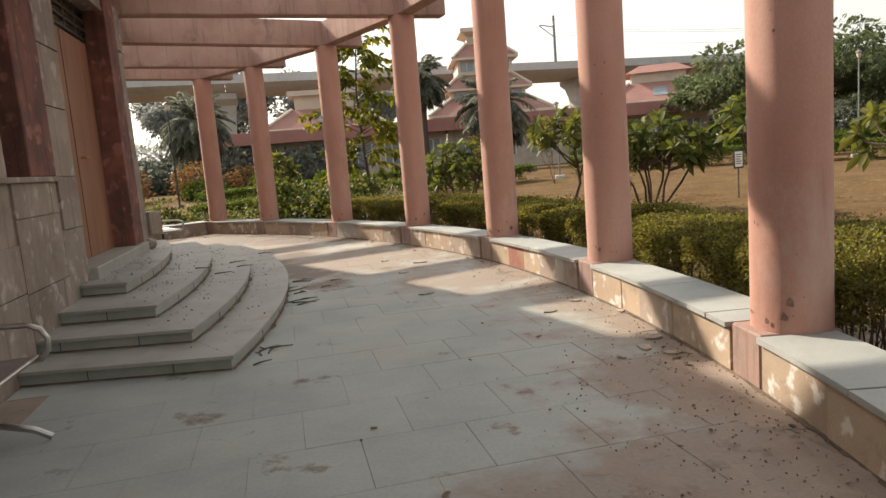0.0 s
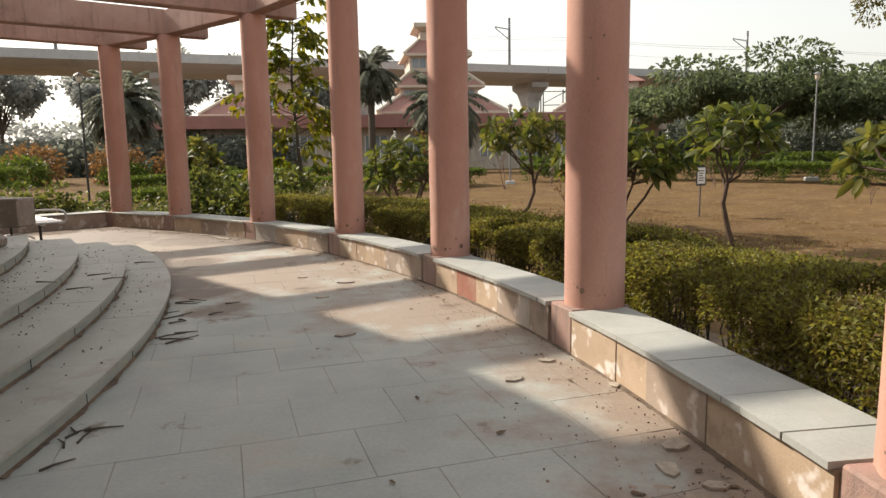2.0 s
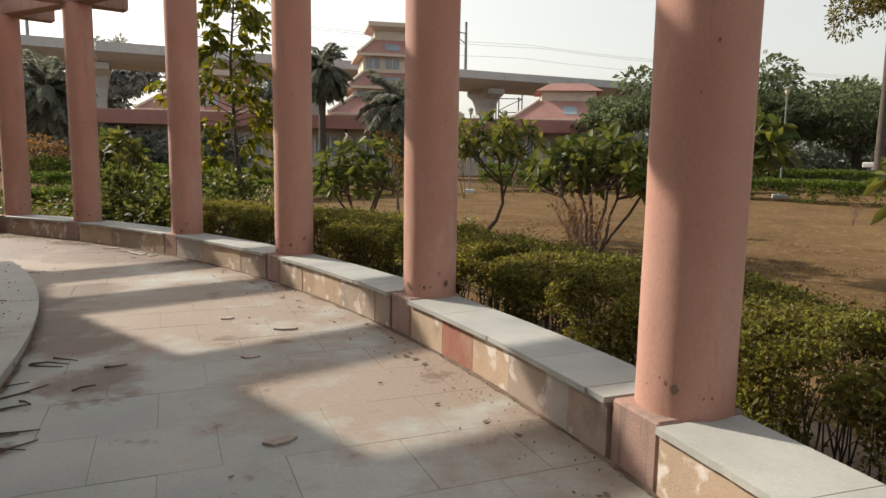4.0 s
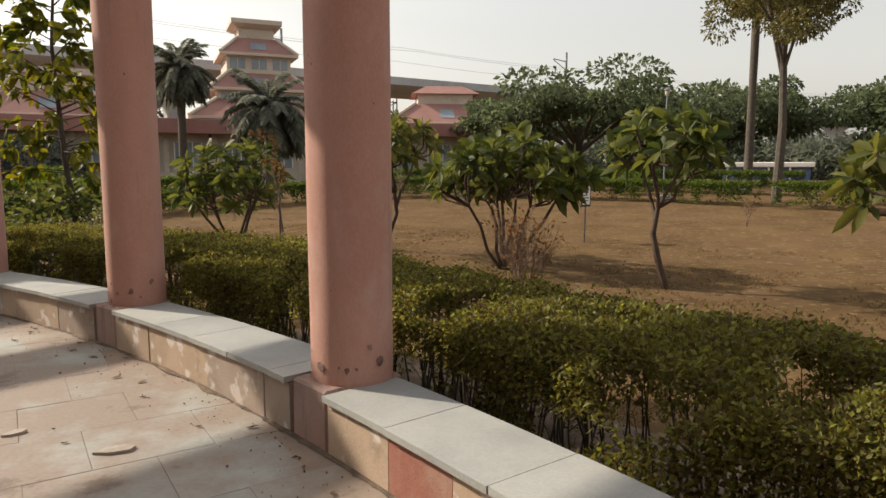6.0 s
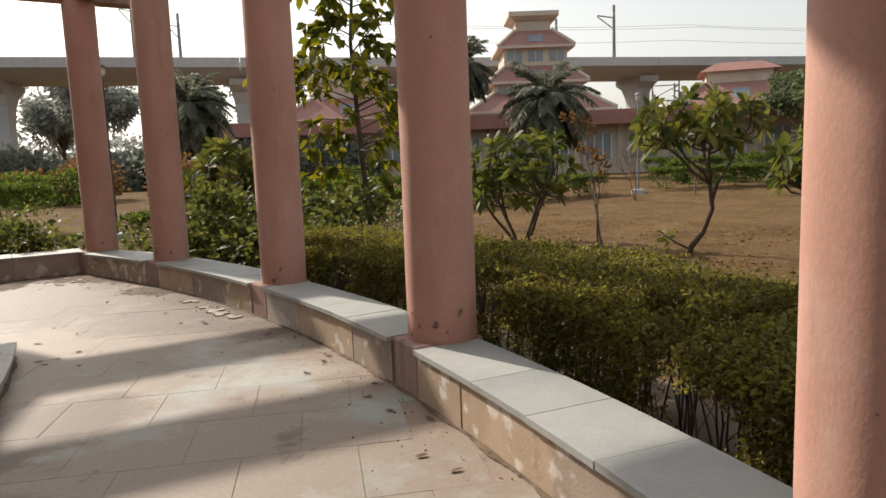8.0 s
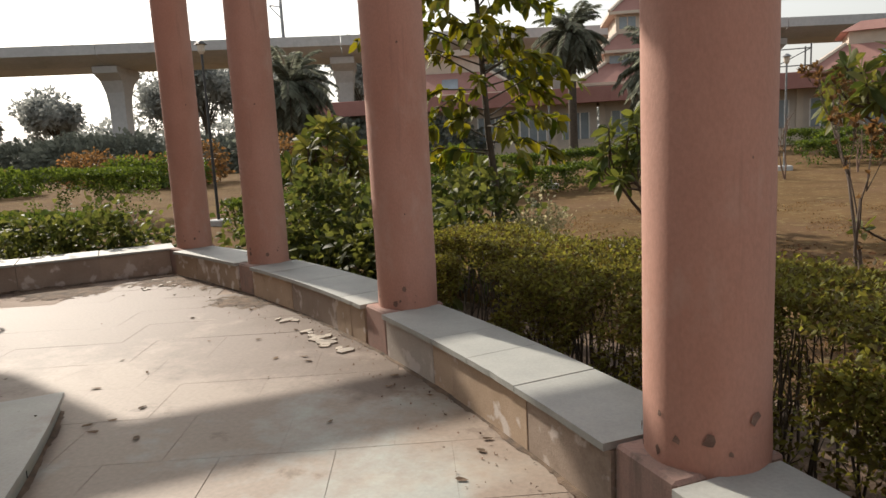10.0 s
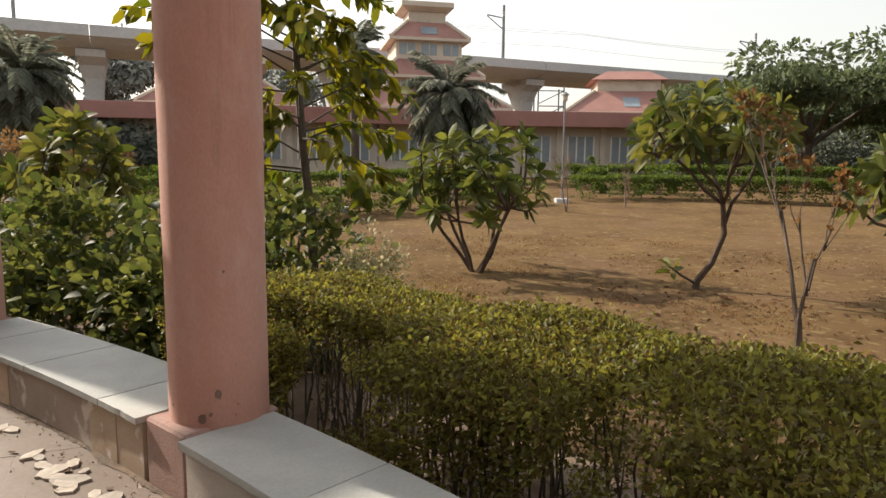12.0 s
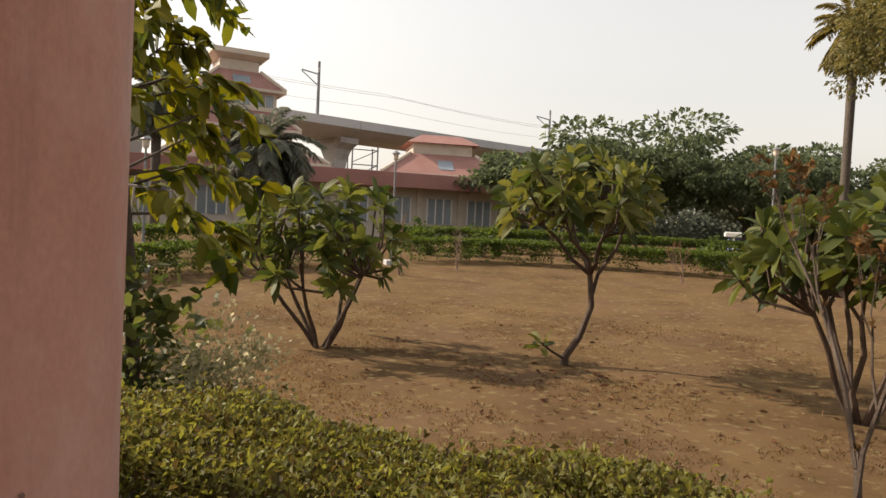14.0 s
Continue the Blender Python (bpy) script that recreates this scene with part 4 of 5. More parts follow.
plumeria((6.75, 15.3), 5, ((-0.12, 0.03, 0.35), (-0.22, 0.08, 0.85), (-0.14, 0.1, 1.25)), (-0.1, 0.1, 2.15, 0.95, 0.62), 24, 30, PLUM_GREEN, "slender plumeria with a bent trunk", leaf=0.325, dense=14)
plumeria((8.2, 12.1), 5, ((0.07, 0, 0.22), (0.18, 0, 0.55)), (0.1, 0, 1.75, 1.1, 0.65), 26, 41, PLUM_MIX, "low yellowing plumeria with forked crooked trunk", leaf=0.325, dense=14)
plumeria((11.8, 13.2), 6, ((0.05, 0, 0.2), (0.1, 0.05, 0.5)), (0, 0, 1.7, 1.15, 0.7), 28, 44, PLUM_YELLOW, "yellowing plumeria on the lawn", leaf=0.36)
plumeria((-5.2, 19.2), 6, (), (0, 0, 1.75, 0.75, 0.7), 24, 52, PLUM_MIX, "small plumeria beside the broad-leaved shrubs", leaf=0.28)
plumeria((-3.1, 20.6), 5, (), (0, 0, 1.2, 0.65, 0.5), 18, 55, PLUM_GREEN, "low plumeria behind the slim tree", leaf=0.28)


def bare_tree(at, height, seed, label, mat=TWIG, spread=0.5, stems=1, depth=4, leaves=0, lean=0.35):
    rng = random.Random(seed)
    ob = tagged(empty("bare_sapling", (*at, ground_z(*at))), label, "sapling")
    sh = Shape()
    ends = []

    def grow(p, d, length, r, k):
        e = p + d * length
        sh.tube([p, p.lerp(e, 0.5) + Vector((rng.uniform(-1, 1), rng.uniform(-1, 1), 0)) * length * 0.06, e], [r, r * 0.8, r * 0.6], 5, False)
        ends.append((e, d))
        if k:
            for _ in range(rng.randint(2, 3)):
                nd = (d + Vector((rng.uniform(-1, 1), rng.uniform(-1, 1), rng.uniform(-0.2, 0.6))) * spread).normalized()
                grow(p.lerp(e, rng.uniform(0.55, 1)), nd, length * rng.uniform(0.5, 0.72), r * 0.52, k - 1)

    for i in range(stems):
        d = Vector((rng.uniform(-1, 1) * lean * (stems > 1), rng.uniform(-1, 1) * lean * (stems > 1), 1)).normalized()
        grow(Vector((0, 0, -0.03)), d, height * (0.42 if stems > 1 else 0.5), (0.012 + 0.01 * height) / (2.2 if stems > 2 else 1.2), depth)
    part("branchwork", sh, mat, ob)
    if leaves:
        nr = np.random.default_rng(seed)
        pk = [ends[rng.randrange(len(ends))] for _ in range(leaves)]
        link("withered_foliage", leaf_mesh("withered_foliage", RUST_LEAF, np.array([e[:] for e, _ in pk]), np.array([d[:] for _, d in pk]) + nr.normal(size=(leaves, 3)) * 0.6, 0.05, 0.025, nr), ob)
    return ob


bare_tree((3.28, 12.1), 1.7, 61, "dead brown twiggy shrub outside the hedge", TWIG, 0.26, 9, 4, 420, 0.1)
bare_tree((1.03, 14.62), 2.15, 63, "thin upright sapling with few withered leaves", BARK, 0.3, 1, 5, 420)
bare_tree((5.3, 31.9), 1.7, 64, "leafless thin young garden tree", TWIG, 0.5, 2, 4)
bare_tree((3.2, 30.8), 2.2, 65, "leafless thin young garden tree", TWIG, 0.4, 2, 4)
bare_tree((9.3, 33.4), 1.4, 66, "leafless thin young garden tree", TWIG, 0.5, 1, 3)
bare_tree((11.3, 29.0), 1.5, 67, "leafless young tree with few leaves", TWIG, 0.5, 2, 4, 250)
bare_tree((13.2, 22.0), 0.9, 68, "small leafless shrub on the lawn", TWIG, 0.55, 5, 3, 160)
shrub("pale_shrub", (-1.55, 17.05), 0.47, 1.32, PALE_LEAF, 0.05, 3800, 71, "small shrub with pale variegated leaves", stems=9, bark=TWIG)

# broad-leaved shrubs outside the far end of the terrace
for i, (a, r, rad, h) in enumerate([(0.955, 17.5, 0.6, 1.3), (0.985, 17.7, 0.8, 1.5), (1.05, 17.7, 0.85, 1.55), (1.12, 17.9, 0.9, 1.5), (0.98, 18.9, 0.9, 1.55), (1.06, 18.9, 0.9, 1.55)]):
    shrub("broad_leaf_shrub", on_arc(r, a), rad, h, SHRUB_LEAF, 0.13, 1500, 80 + i, "dense shrub with broad dark green leaves outside the seat wall", stems=9, wide=0.62)
for i in range(7):
    p = Vector((RX, RY, 0)) + Vector((-0.72, -0.69, 0)) * (0.6 + i * 0.95) + Vector((-0.69, 0.72, 0)) * (1.35 + 0.15 * (i % 2))
    shrub("broad_leaf_shrub", (p.x, p.y), 0.8, 1.4 - 0.06 * i, SHRUB_LEAF, 0.12, 1200, 95 + i, "dense shrub with broad dark green leaves outside the seat wall", stems=8, wide=0.62)


def slim_tree():
    rng = random.Random(7)
    nr = np.random.default_rng(7)
    x, y = -2.2, 17.75
    ob = tagged(empty("slim_tree", (x, y, ground_z(x, y))), "slim young tree with drooping broad backlit leaves", "tree")
    sh, B, W = Shape(), [], []
    trunk = [Vector((0.02, 0, -0.05)), Vector((0, 0.02, 1.2)), Vector((-0.08, 0, 2.0)), Vector((-0.14, 0.05, 2.9)), Vector((-0.16, 0, 3.7)), Vector((-0.1, 0.05, 4.6)), Vector((-0.05, 0, 5.4))]
    sh.tube(trunk, [0.055, 0.048, 0.042, 0.035, 0.028, 0.02, 0.01], 8)
    for i in range(64):
        h = rng.uniform(1.75, 5.3)
        j = max(q for q in range(len(trunk)) if trunk[q].z <= h)
        p = trunk[j].lerp(trunk[min(j + 1, 6)], 0.5 if j < 6 else 0)
        p = Vector((p.x, p.y, h))
        t = rng.uniform(0, 6.28)
        L = rng.uniform(0.55, 1.5) * (1.0 if h < 3.8 else 0.75)
        d = Vector((math.cos(t), math.sin(t), rng.uniform(-0.1, 0.6)))
        a = p + d * L * 0.55
        e = p + d * L + Vector((0, 0, -0.3 * L))
        sh.tube([p, a, e], [0.012, 0.008, 0.004], 5, False)
        for q in range(26):
            f = rng.uniform(0.25, 1.05)
            b = p.lerp(a, f * 2) if f < 0.5 else a.lerp(e, (f - 0.5) * 2)
            B.append(b[:])
            W.append((d.x * 0.5 + rng.uniform(-0.7, 0.7), d.y * 0.5 + rng.uniform(-0.7, 0.7), rng.uniform(-0.9, 0.35)))
    part("trunk", sh, BARK_DARK, ob, smooth=True)
    link("crown", leaf_mesh("crown", SLIM_LEAF, np.array(B), np.array(W), 0.185, 0.1, nr, 0.1, 0.25, True), ob)


slim_tree()


def palm(at, trunk_h, frond, n, seed, mat, label, thick=0.18):
    rng = random.Random(seed)
    ob = tagged(empty("palm_tree", (*at, ground_z(*at))), label, "palm tree")
    nr = np.random.default_rng(seed)
    zs = [-0.1, 0.2, trunk_h * 0.5, trunk_h * 0.9, trunk_h]
    part("trunk", Shape().revolve(list(zip([thick * 1.5, thick * 1.2, thick, thick * 1.1, thick * 0.9], zs)), 10), BARK_DARK, ob, smooth=True)
    sh, B, W, L = Shape(), [], [], []
    for i in range(n):
        t = 2.4 * i + rng.uniform(-0.2, 0.2)
        el = rng.uniform(-0.5, 1.35) if i > n * 0.25 else rng.uniform(-1.0, -0.3)
        ll = frond * rng.uniform(0.8, 1.1)
        d0 = Vector((math.cos(t) * math.cos(el), math.sin(t) * math.cos(el), math.sin(el)))
        side = Vector((-math.sin(t), math.cos(t), 0))
        p, d = Vector((0, 0, trunk_h)), d0
        pts = [p.copy()]
        for s in range(7):
            d = (d + Vector((0, 0, -0.23))).normalized()
            p = p + d * ll / 7
            pts.append(p.copy())
            for u in range(9):
                b = pts[-2].lerp(p, u / 9)
                k = (s + u / 9) / 7
                for sg in (-1, 1):
                    B.append(b[:])
                    W.append((side * sg * 0.8 + d * 0.55 + Vector((0, 0, -0.25)) + Vector((rng.uniform(-1, 1), rng.uniform(-1, 1), rng.uniform(-1, 1))) * 0.12)[:])
                    L.append(frond * 0.22 * (0.45 + 1.1 * k * (1.25 - k)))
        sh.tube(pts, [0.025 * frond / 2 * (1 - q / 9) for q in range(8)], 4, False)
    part("frond_frame", sh, BARK, ob)
    link("crown", leaf_mesh("crown", mat, np.array(B), np.array(W), np.array(L), frond * 0.03, nr, 0.1, 0.2), ob)


palm((-17.6, 40.0), 4.3, 2.5, 95, 201, PALM_LEAF, "date palm with drooping grey-green fronds", 0.22)
palm((-4.7, 48.0), 6.6, 2.2, 85, 202, PALM_LEAF, "tall date palm beside the tower", 0.22)
palm((0.3, 45.0), 4.2, 2.8, 110, 203, PALM_LEAF, "bushy date palm in front of the tower", 0.28)
palm((20.9, 32.2), 9.2, 1.9, 60, 204, PALM_SUNLIT, "tall palm with sunlit yellow fronds", 0.16)


def big_tree(name, at, height, crown_r, crown_h, seed, mat, label, n=6000, leaf=0.3, trunk=0.25, bark=BARK_DARK, open_=0.0, category="tree", limbs=9):
    """Tapered trunk, limbs, and a crown of leaf clumps with gaps."""
    rng = random.Random(seed)
    nr = np.random.default_rng(seed)
    ob = tagged(empty(name, (*at, ground_z(*at))), label, category)
    z0 = height - crown_h
    sh = Shape()
    sh.tube([(0, 0, -0.1), (0.1, 0, z0 * 0.5), (0.05, 0.1, z0), (0.1, 0, z0 + crown_h * 0.35)], [trunk * 1.3, trunk, trunk * 0.8, trunk * 0.45], 8)
    centres = []
    for i in range(limbs):
        t = 6.28 * i / limbs + rng.uniform(-0.4, 0.4)
        rr = crown_r * rng.uniform(0.45, 0.9)
        e = Vector((math.cos(t) * rr, math.sin(t) * rr, z0 + crown_h * rng.uniform(0.3, 0.75)))
        s = Vector((0.05, 0.05, z0 * rng.uniform(0.75, 1.1)))
        sh.tube([s, s.lerp(e, 0.5) + Vector((0, 0, 0.15 * crown_h)), e], [trunk * 0.45, trunk * 0.28, trunk * 0.1], 6, False)
        centres.append(e)
        for q in range(5):
            centres.append(e + Vector((rng.gauss(0, 1) * crown_r * 0.24, rng.gauss(0, 1) * crown_r * 0.24, max(-1.2, min(1.2, rng.gauss(0, 0.6))) * crown_h * 0.2)))
    for q in range(int(8 * (1 - open_))):
        centres.append(Vector((rng.gauss(0, 0.3) * crown_r, rng.gauss(0, 0.3) * crown_r, z0 + crown_h * rng.uniform(0.5, 0.85))))
    part("trunk", sh, bark, ob, smooth=True)
    C = np.array([c[:] for c in centres])
    pick = nr.integers(0, len(C), n)
    d = ball(nr, n) * (nr.uniform(0.3, 1.0, n) ** 0.5)[:, None]
    P = C[pick] + d * np.array([crown_r * 0.25, crown_r * 0.25, crown_h * 0.13]) * nr.uniform(0.6, 1.3, len(C))[pick][:, None]
    P[:, 2] = np.minimum(P[:, 2], height + 0.2)
    way = d + nr.normal(size=(n, 3)) * 0.5
    link("crown", leaf_mesh("crown", mat, P, way, leaf, leaf * 0.5, nr), ob)
    return ob


big_tree("shade_tree", (19.0, 46.0), 6.5, 7.0, 4.2, 301, TREE_LEAF, "broad dark green shade tree beyond the lawn", 26000, 0.34, 0.3)
big_tree("shade_tree", (29.0, 46.0), 6.5, 6.0, 4.3, 302, TREE_LEAF, "broad dark green shade tree beyond the lawn", 22000, 0.34, 0.3)
big_tree("shade_tree", (36.5, 37.0), 6.4, 5.0, 5.0, 303, TREE_LEAF, "broad dark green shade tree beyond the lawn", 16000, 0.34, 0.28)
big_tree("shade_tree", (41.0, 30.0), 7.0, 5.5, 5.5, 304, TREE_LEAF, "dark green shade tree by the car park", 16000, 0.34, 0.28)
big_tree("shade_tree", (42.0, 20.0), 7.0, 5.5, 5.5, 305, TREE_LEAF, "dark green shade tree by the car park", 16000, 0.34, 0.28)
big_tree("feathery_tree", (18.4, 27.3), 10.2, 2.4, 4.8, 306, leafy("olive_feathery_leaf", (0.08, 0.08, 0.025), (0.18, 0.16, 0.06)), "tall open tree with feathery olive crown", 16000, 0.15, 0.14, BARK_DARK, 0.6)

# ---- far hedges ----
def far_hedge(rail, half, top, seed, label, mat=HEDGE_FAR):
    hedge("far_hedge", rail, half, top, mat, 0.1, 2600, seed, label, stems=0, lumpy=0.035)


far_hedge([(-9.5, 22.5), (-7.5, 25.5), (-4.5, 28.5), (-1.0, 31.5), (2.2, 33.6)], 0.6, 0.75, 401, "clipped green hedge round the far side of the lawn")
far_hedge([(4.2, 34.5), (7.5, 34.6), (11.0, 33.0), (14.5, 30.0), (17.0, 26.6)], 0.6, 0.8, 402, "clipped green hedge round the far side of the lawn")
far_hedge([(17.4, 26.0), (19.5, 22.0), (20.8, 18.0), (21.2, 13.0), (20.5, 7.0)], 0.6, 0.85, 403, "clipped green hedge round the far side of the lawn")
far_hedge([(-11.0, 26.0), (-8.0, 29.5), (-4.0, 33.0), (0.0, 36.0)], 0.5, 0.95, 404, "second clipped hedge beyond the path")
far_hedge([(4.5, 39.0), (10.0, 38.5), (16.0, 35.0), (21.0, 29.0)], 0.5, 0.95, 405, "second clipped hedge beyond the path")
far_hedge([(-11.0, 20.5), (-15.5, 20.0), (-20.0, 19.0)], 0.6, 0.7, 406, "clipped green hedge beyond the terrace end")
far_hedge([(-13.5, 24.5), (-17.0, 24.5)], 0.6, 1.35, 407, "tall clipped hedge block beyond the terrace end")
for i, (x, y, r, h) in enumerate([(20.0, 25.0, 0.8, 1.2), (15.5, 32.5, 0.7, 1.1), (8.0, 36.5, 0.7, 1.3), (22.5, 17.0, 1.0, 1.5), (24.0, 14.0, 1.0, 1.4), (5.6, 37.0, 0.5, 1.5)]):
    shrub("garden_shrub", (x, y), r, h, PLUM_YELLOW if i in (0, 3) else HEDGE_FAR, 0.14, 900, 420 + i, "rounded garden shrub by the far hedge")

# ---- elevated railway ----
VD = Vector((0.928, 0.371, 0))            # the viaduct's way at its middle
VP = Vector((4.5, 75.5, 0))


def via(s, off=0.0):
    """A point along the gently curved viaduct."""
    bend = -0.0004 * s * s
    p = VP + VD * s + Vector((-VD.y, VD.x, 0)) * (off + bend)
    return p


viaduct = structure(empty("viaduct"), "grey concrete elevated railway viaduct on flared piers", "viaduct")
for i in range(-7, 6):
    s = Shape()
    a, b = via(i * 18.4 + 4.45), via(i * 18.4 + 22.75)
    prof = [(-4.2, 10.3), (-4.2, 9.55), (-3.3, 9.2), (-2.2, 8.9), (2.2, 8.9), (3.3, 9.2), (4.2, 9.55), (4.2, 10.3), (3.95, 10.3), (3.95, 9.5), (-3.95, 9.5), (-3.95, 10.3)]
    d = (b - a).normalized()
    n = Vector((-d.y, d.x, 0))
    vs = [(*(p + n * o).to_2d(), z) for p in (a, b) for o, z in prof]
    m = len(prof)
    fs = [(j, (j + 1) % m, m + (j + 1) % m, m + j) for j in range(m)] + [tuple(range(m - 1, -1, -1)), tuple(range(m, 2 * m))]
    part("deck_span", s.add(vs, fs), CONCRETE, viaduct)
for i in range(-7, 6):
    p = via(i * 18.4 + 4.4)
    t = math.atan2(VD.y, VD.x)
    vs, fs = [], []
    for (w, d, z) in ((0.75, 0.62, -0.3), (0.75, 0.62, 5.8), (0.9, 0.72, 7.0), (1.4, 0.85, 7.9), (2.4, 0.95, 8.4), (2.5, 0.95, 8.9)):
        for sx, sy in ((-1, -1), (1, -1), (1, 1), (-1, 1)):
            q = Matrix.Rotation(t + math.pi / 2, 4, "Z") @ Vector((sx * w, sy * d, 0))
            vs.append((p.x + q.x, p.y + q.y, z))
    for r in range(5):
        fs += [(r * 4 + k, r * 4 + (k + 1) % 4, r * 4 + 4 + (k + 1) % 4, r * 4 + 4 + k) for k in range(4)]
    fs += [(3, 2, 1, 0), (20, 21, 22, 23)]
    part("pier", Shape().add(vs, fs), CONCRETE, viaduct)


def mast(p, label="grey overhead line mast on the viaduct"):
    ob = tagged(empty("line_mast", (p.x, p.y, 9.5)), label, "mast", "overhead line masts")
    part("pole", Shape().tube([(0, 0, 0), (0, 0, 5.4)], [0.16, 0.12], 8), GREY_POLE, ob)
    part("bracket", Shape().tube([(0, 0, 4.3), (-1.4, 0.6, 4.7)], 0.06, 6).tube([(0, 0, 3.3), (-1.4, 0.6, 4.6)], 0.05, 6), GREY_POLE, ob)
    part("insulator", Shape().revolve([(0.08, 4.5), (0.14, 4.55), (0.08, 4.7), (0.14, 4.75), (0.05, 4.9)], 8), WHITE, ob)


for s in (-64, -40, -37.5, 0.2, -3.0, 30):
    mast(via(s, 2.0 if s in (-37.5, -3.0) else -3.7))
for j, (o, z) in enumerate(((-2.0, 13.4), (0.5, 14.1), (2.0, 12.9))):
    pts = [via(-110 + i * 6, o) + Vector((0, 0, z - 0.35 * math.sin(math.pi * ((i * 6) % 30) / 30))) for i in range(36)]
    tagged(part("overhead_wire", Shape().tube(pts, 0.014, 4, False), GREY_POLE), "thin overhead line wire above the viaduct", "wire")


# ---- tower building with tiered roofs ----
def frustum(x0, x1, y0, y1, z0, X0, X1, Y0, Y1, z1):
    return Shape().add([(x0, y0, z0), (x1, y0, z0), (x1, y1, z0), (x0, y1, z0), (X0, Y0, z1), (X1, Y0, z1), (X1, Y1, z1), (X0, Y1, z1)],
                       [(3, 2, 1, 0), (4, 5, 6, 7), (0, 1, 5, 4), (1, 2, 6, 5), (2, 3, 7, 6), (3, 0, 4, 7)])


def tower(at, turn, tiers, name, label):
    """tiers: (half width, wall foot, eave, next half width, roof top) from below."""
    ob = tagged(empty(name, at, turn), label, "building")
    for hw, z0, ze, nw, z1 in tiers:
        part("wall", Shape().box((-hw, -hw, z0), (hw, hw, ze)), CREAM, ob)
        e = hw + 0.45
        rf = part("roof", frustum(-e, e, -e, e, ze, -nw, nw, -nw, nw, z1), ROOF, ob, "faded terracotta sloping roof")
        part("eave", Shape().box((-e - 0.05, -e - 0.05, ze - 0.16), (e + 0.05, e + 0.05, ze + 0.02)), CREAM, rf)
        for sx in (-1, 1):
            part("hip_ridge", Shape().tube([(sx * e, -e, ze + 0.05), (sx * nw, -nw, z1 + 0.05)], 0.13, 6), CREAM, rf)
        part("skylight", Shape().add([(-0.55, -e + (e - nw) * 0.25 - 0.06, ze + (z1 - ze) * 0.25), (0.55, -e + (e - nw) * 0.25 - 0.06, ze + (z1 - ze) * 0.25), (0.55, -e + (e - nw) * 0.7 - 0.06, ze + (z1 - ze) * 0.7), (-0.55, -e + (e - nw) * 0.7 - 0.06, ze + (z1 - ze) * 0.7)], [(0, 1, 2, 3)]), PANE, rf, "pale roof window")
        n = 3
        for i in range(n):
            x = -hw + (i + 0.5) * 2 * hw / n
            w = part("window", Shape().box((x - hw / n * 0.7, -hw - 0.03, ze - 1.05), (x + hw / n * 0.7, -hw + 0.02, ze - 0.3)), PANE, ob)
            part("window_frame", Shape().box((x - 0.03, -hw - 0.05, ze - 1.05), (x + 0.03, -hw - 0.03, ze - 0.3)), CREAM, w)
    return ob


main = tower((-1.0, 60.0, 0.2), 10, [(4.6, 3.5, 4.6, 3.0, 6.0), (3.1, 6.0, 6.7, 2.2, 7.9), (2.25, 7.9, 9.25, 1.35, 10.5)], "tower_building", "tiered cream tower with faded terracotta roofs")
part("lantern", Shape().box((-1.25, -1.25, 10.4), (1.25, 1.25, 11.3)), CREAM, main)
part("lantern_cap", frustum(-1.35, 1.35, -1.35, 1.35, 11.2, -1.8, 1.8, -1.8, 1.8, 11.45), CREAM, main)
part("lantern_slab", Shape().box((-1.8, -1.8, 11.45), (1.8, 1.8, 11.8), cut=0.03), CREAM, main, "pale flat slab on the tower top")
right = tower((14.0, 62.0, 0.2), -8, [(4.2, 3.0, 4.6, 2.4, 6.2)], "pavilion_building", "cream pavilion with terracotta roof and lantern")
part("lantern", Shape().box((-2.2, -2.2, 6.1), (2.2, 2.2, 7.0)), CREAM, right)
part("lantern_roof", frustum(-2.7, 2.7, -2.7, 2.7, 7.0, -1.5, 1.5, -1.5, 1.5, 7.7), ROOF, right)
left = tower((-14.5, 58.0, 0.2), 14, [(4.4, 2.8, 4.5, 2.6, 6.1)], "pavilion_building", "cream pavilion with terracotta roof behind the palms")
part("lantern", Shape().box((-2.4, -2.4, 6.0), (2.4, 2.4, 7.2)), CREAM, left)
part("lantern_cap", Shape().box((-2.9, -2.9, 7.2), (2.9, 2.9, 7.6)), BACKWALL, left)


def long_wing(at, turn, length, name, label, glazed):
    ob = tagged(empty(name, at, turn), label, "building")
    part("wall", Shape().box((0, 0, -0.2), (length, 6, 3.5)), BACKWALL, ob)
    part("plinth", Shape().box((-0.05, -0.12, -0.2), (length + 0.05, 0.0, 0.95)), CREAM, ob)
    part("roof", Shape().box((-1.2, -1.3, 3.5), (length + 0.6, 6.6, 3.62)), CREAM, ob)
    part("fascia", Shape().box((-1.3, -1.42, 3.45), (length + 0.7, -1.26, 4.4), cut=0.03), FASCIA, ob, "brick-red painted parapet band")
    part("fascia", Shape().box((-1.42, -1.42, 3.45), (-1.26, 6.6, 4.4), cut=0.03), FASCIA, ob)
    n = int(length / 2.6)
    for i in range(n):
        x = (i + 0.5) * length / n
        if glazed:
            w = part("window", Shape().box((x - 0.85, -0.05, 1.25), (x + 0.85, 0.0, 2.9)), PANE, ob)
            for q in (-0.85, -0.28, 0.28, 0.85):
                part("mullion", Shape().box((x + q - 0.04, -0.09, 1.25), (x + q + 0.04, -0.05, 2.9)), WHITE, w)
        part("pilaster", Shape().box((i * length / n - 0.18, -0.2, -0.2), (i * length / n + 0.18, -0.002, 3.5)), CREAM, ob)
    return ob


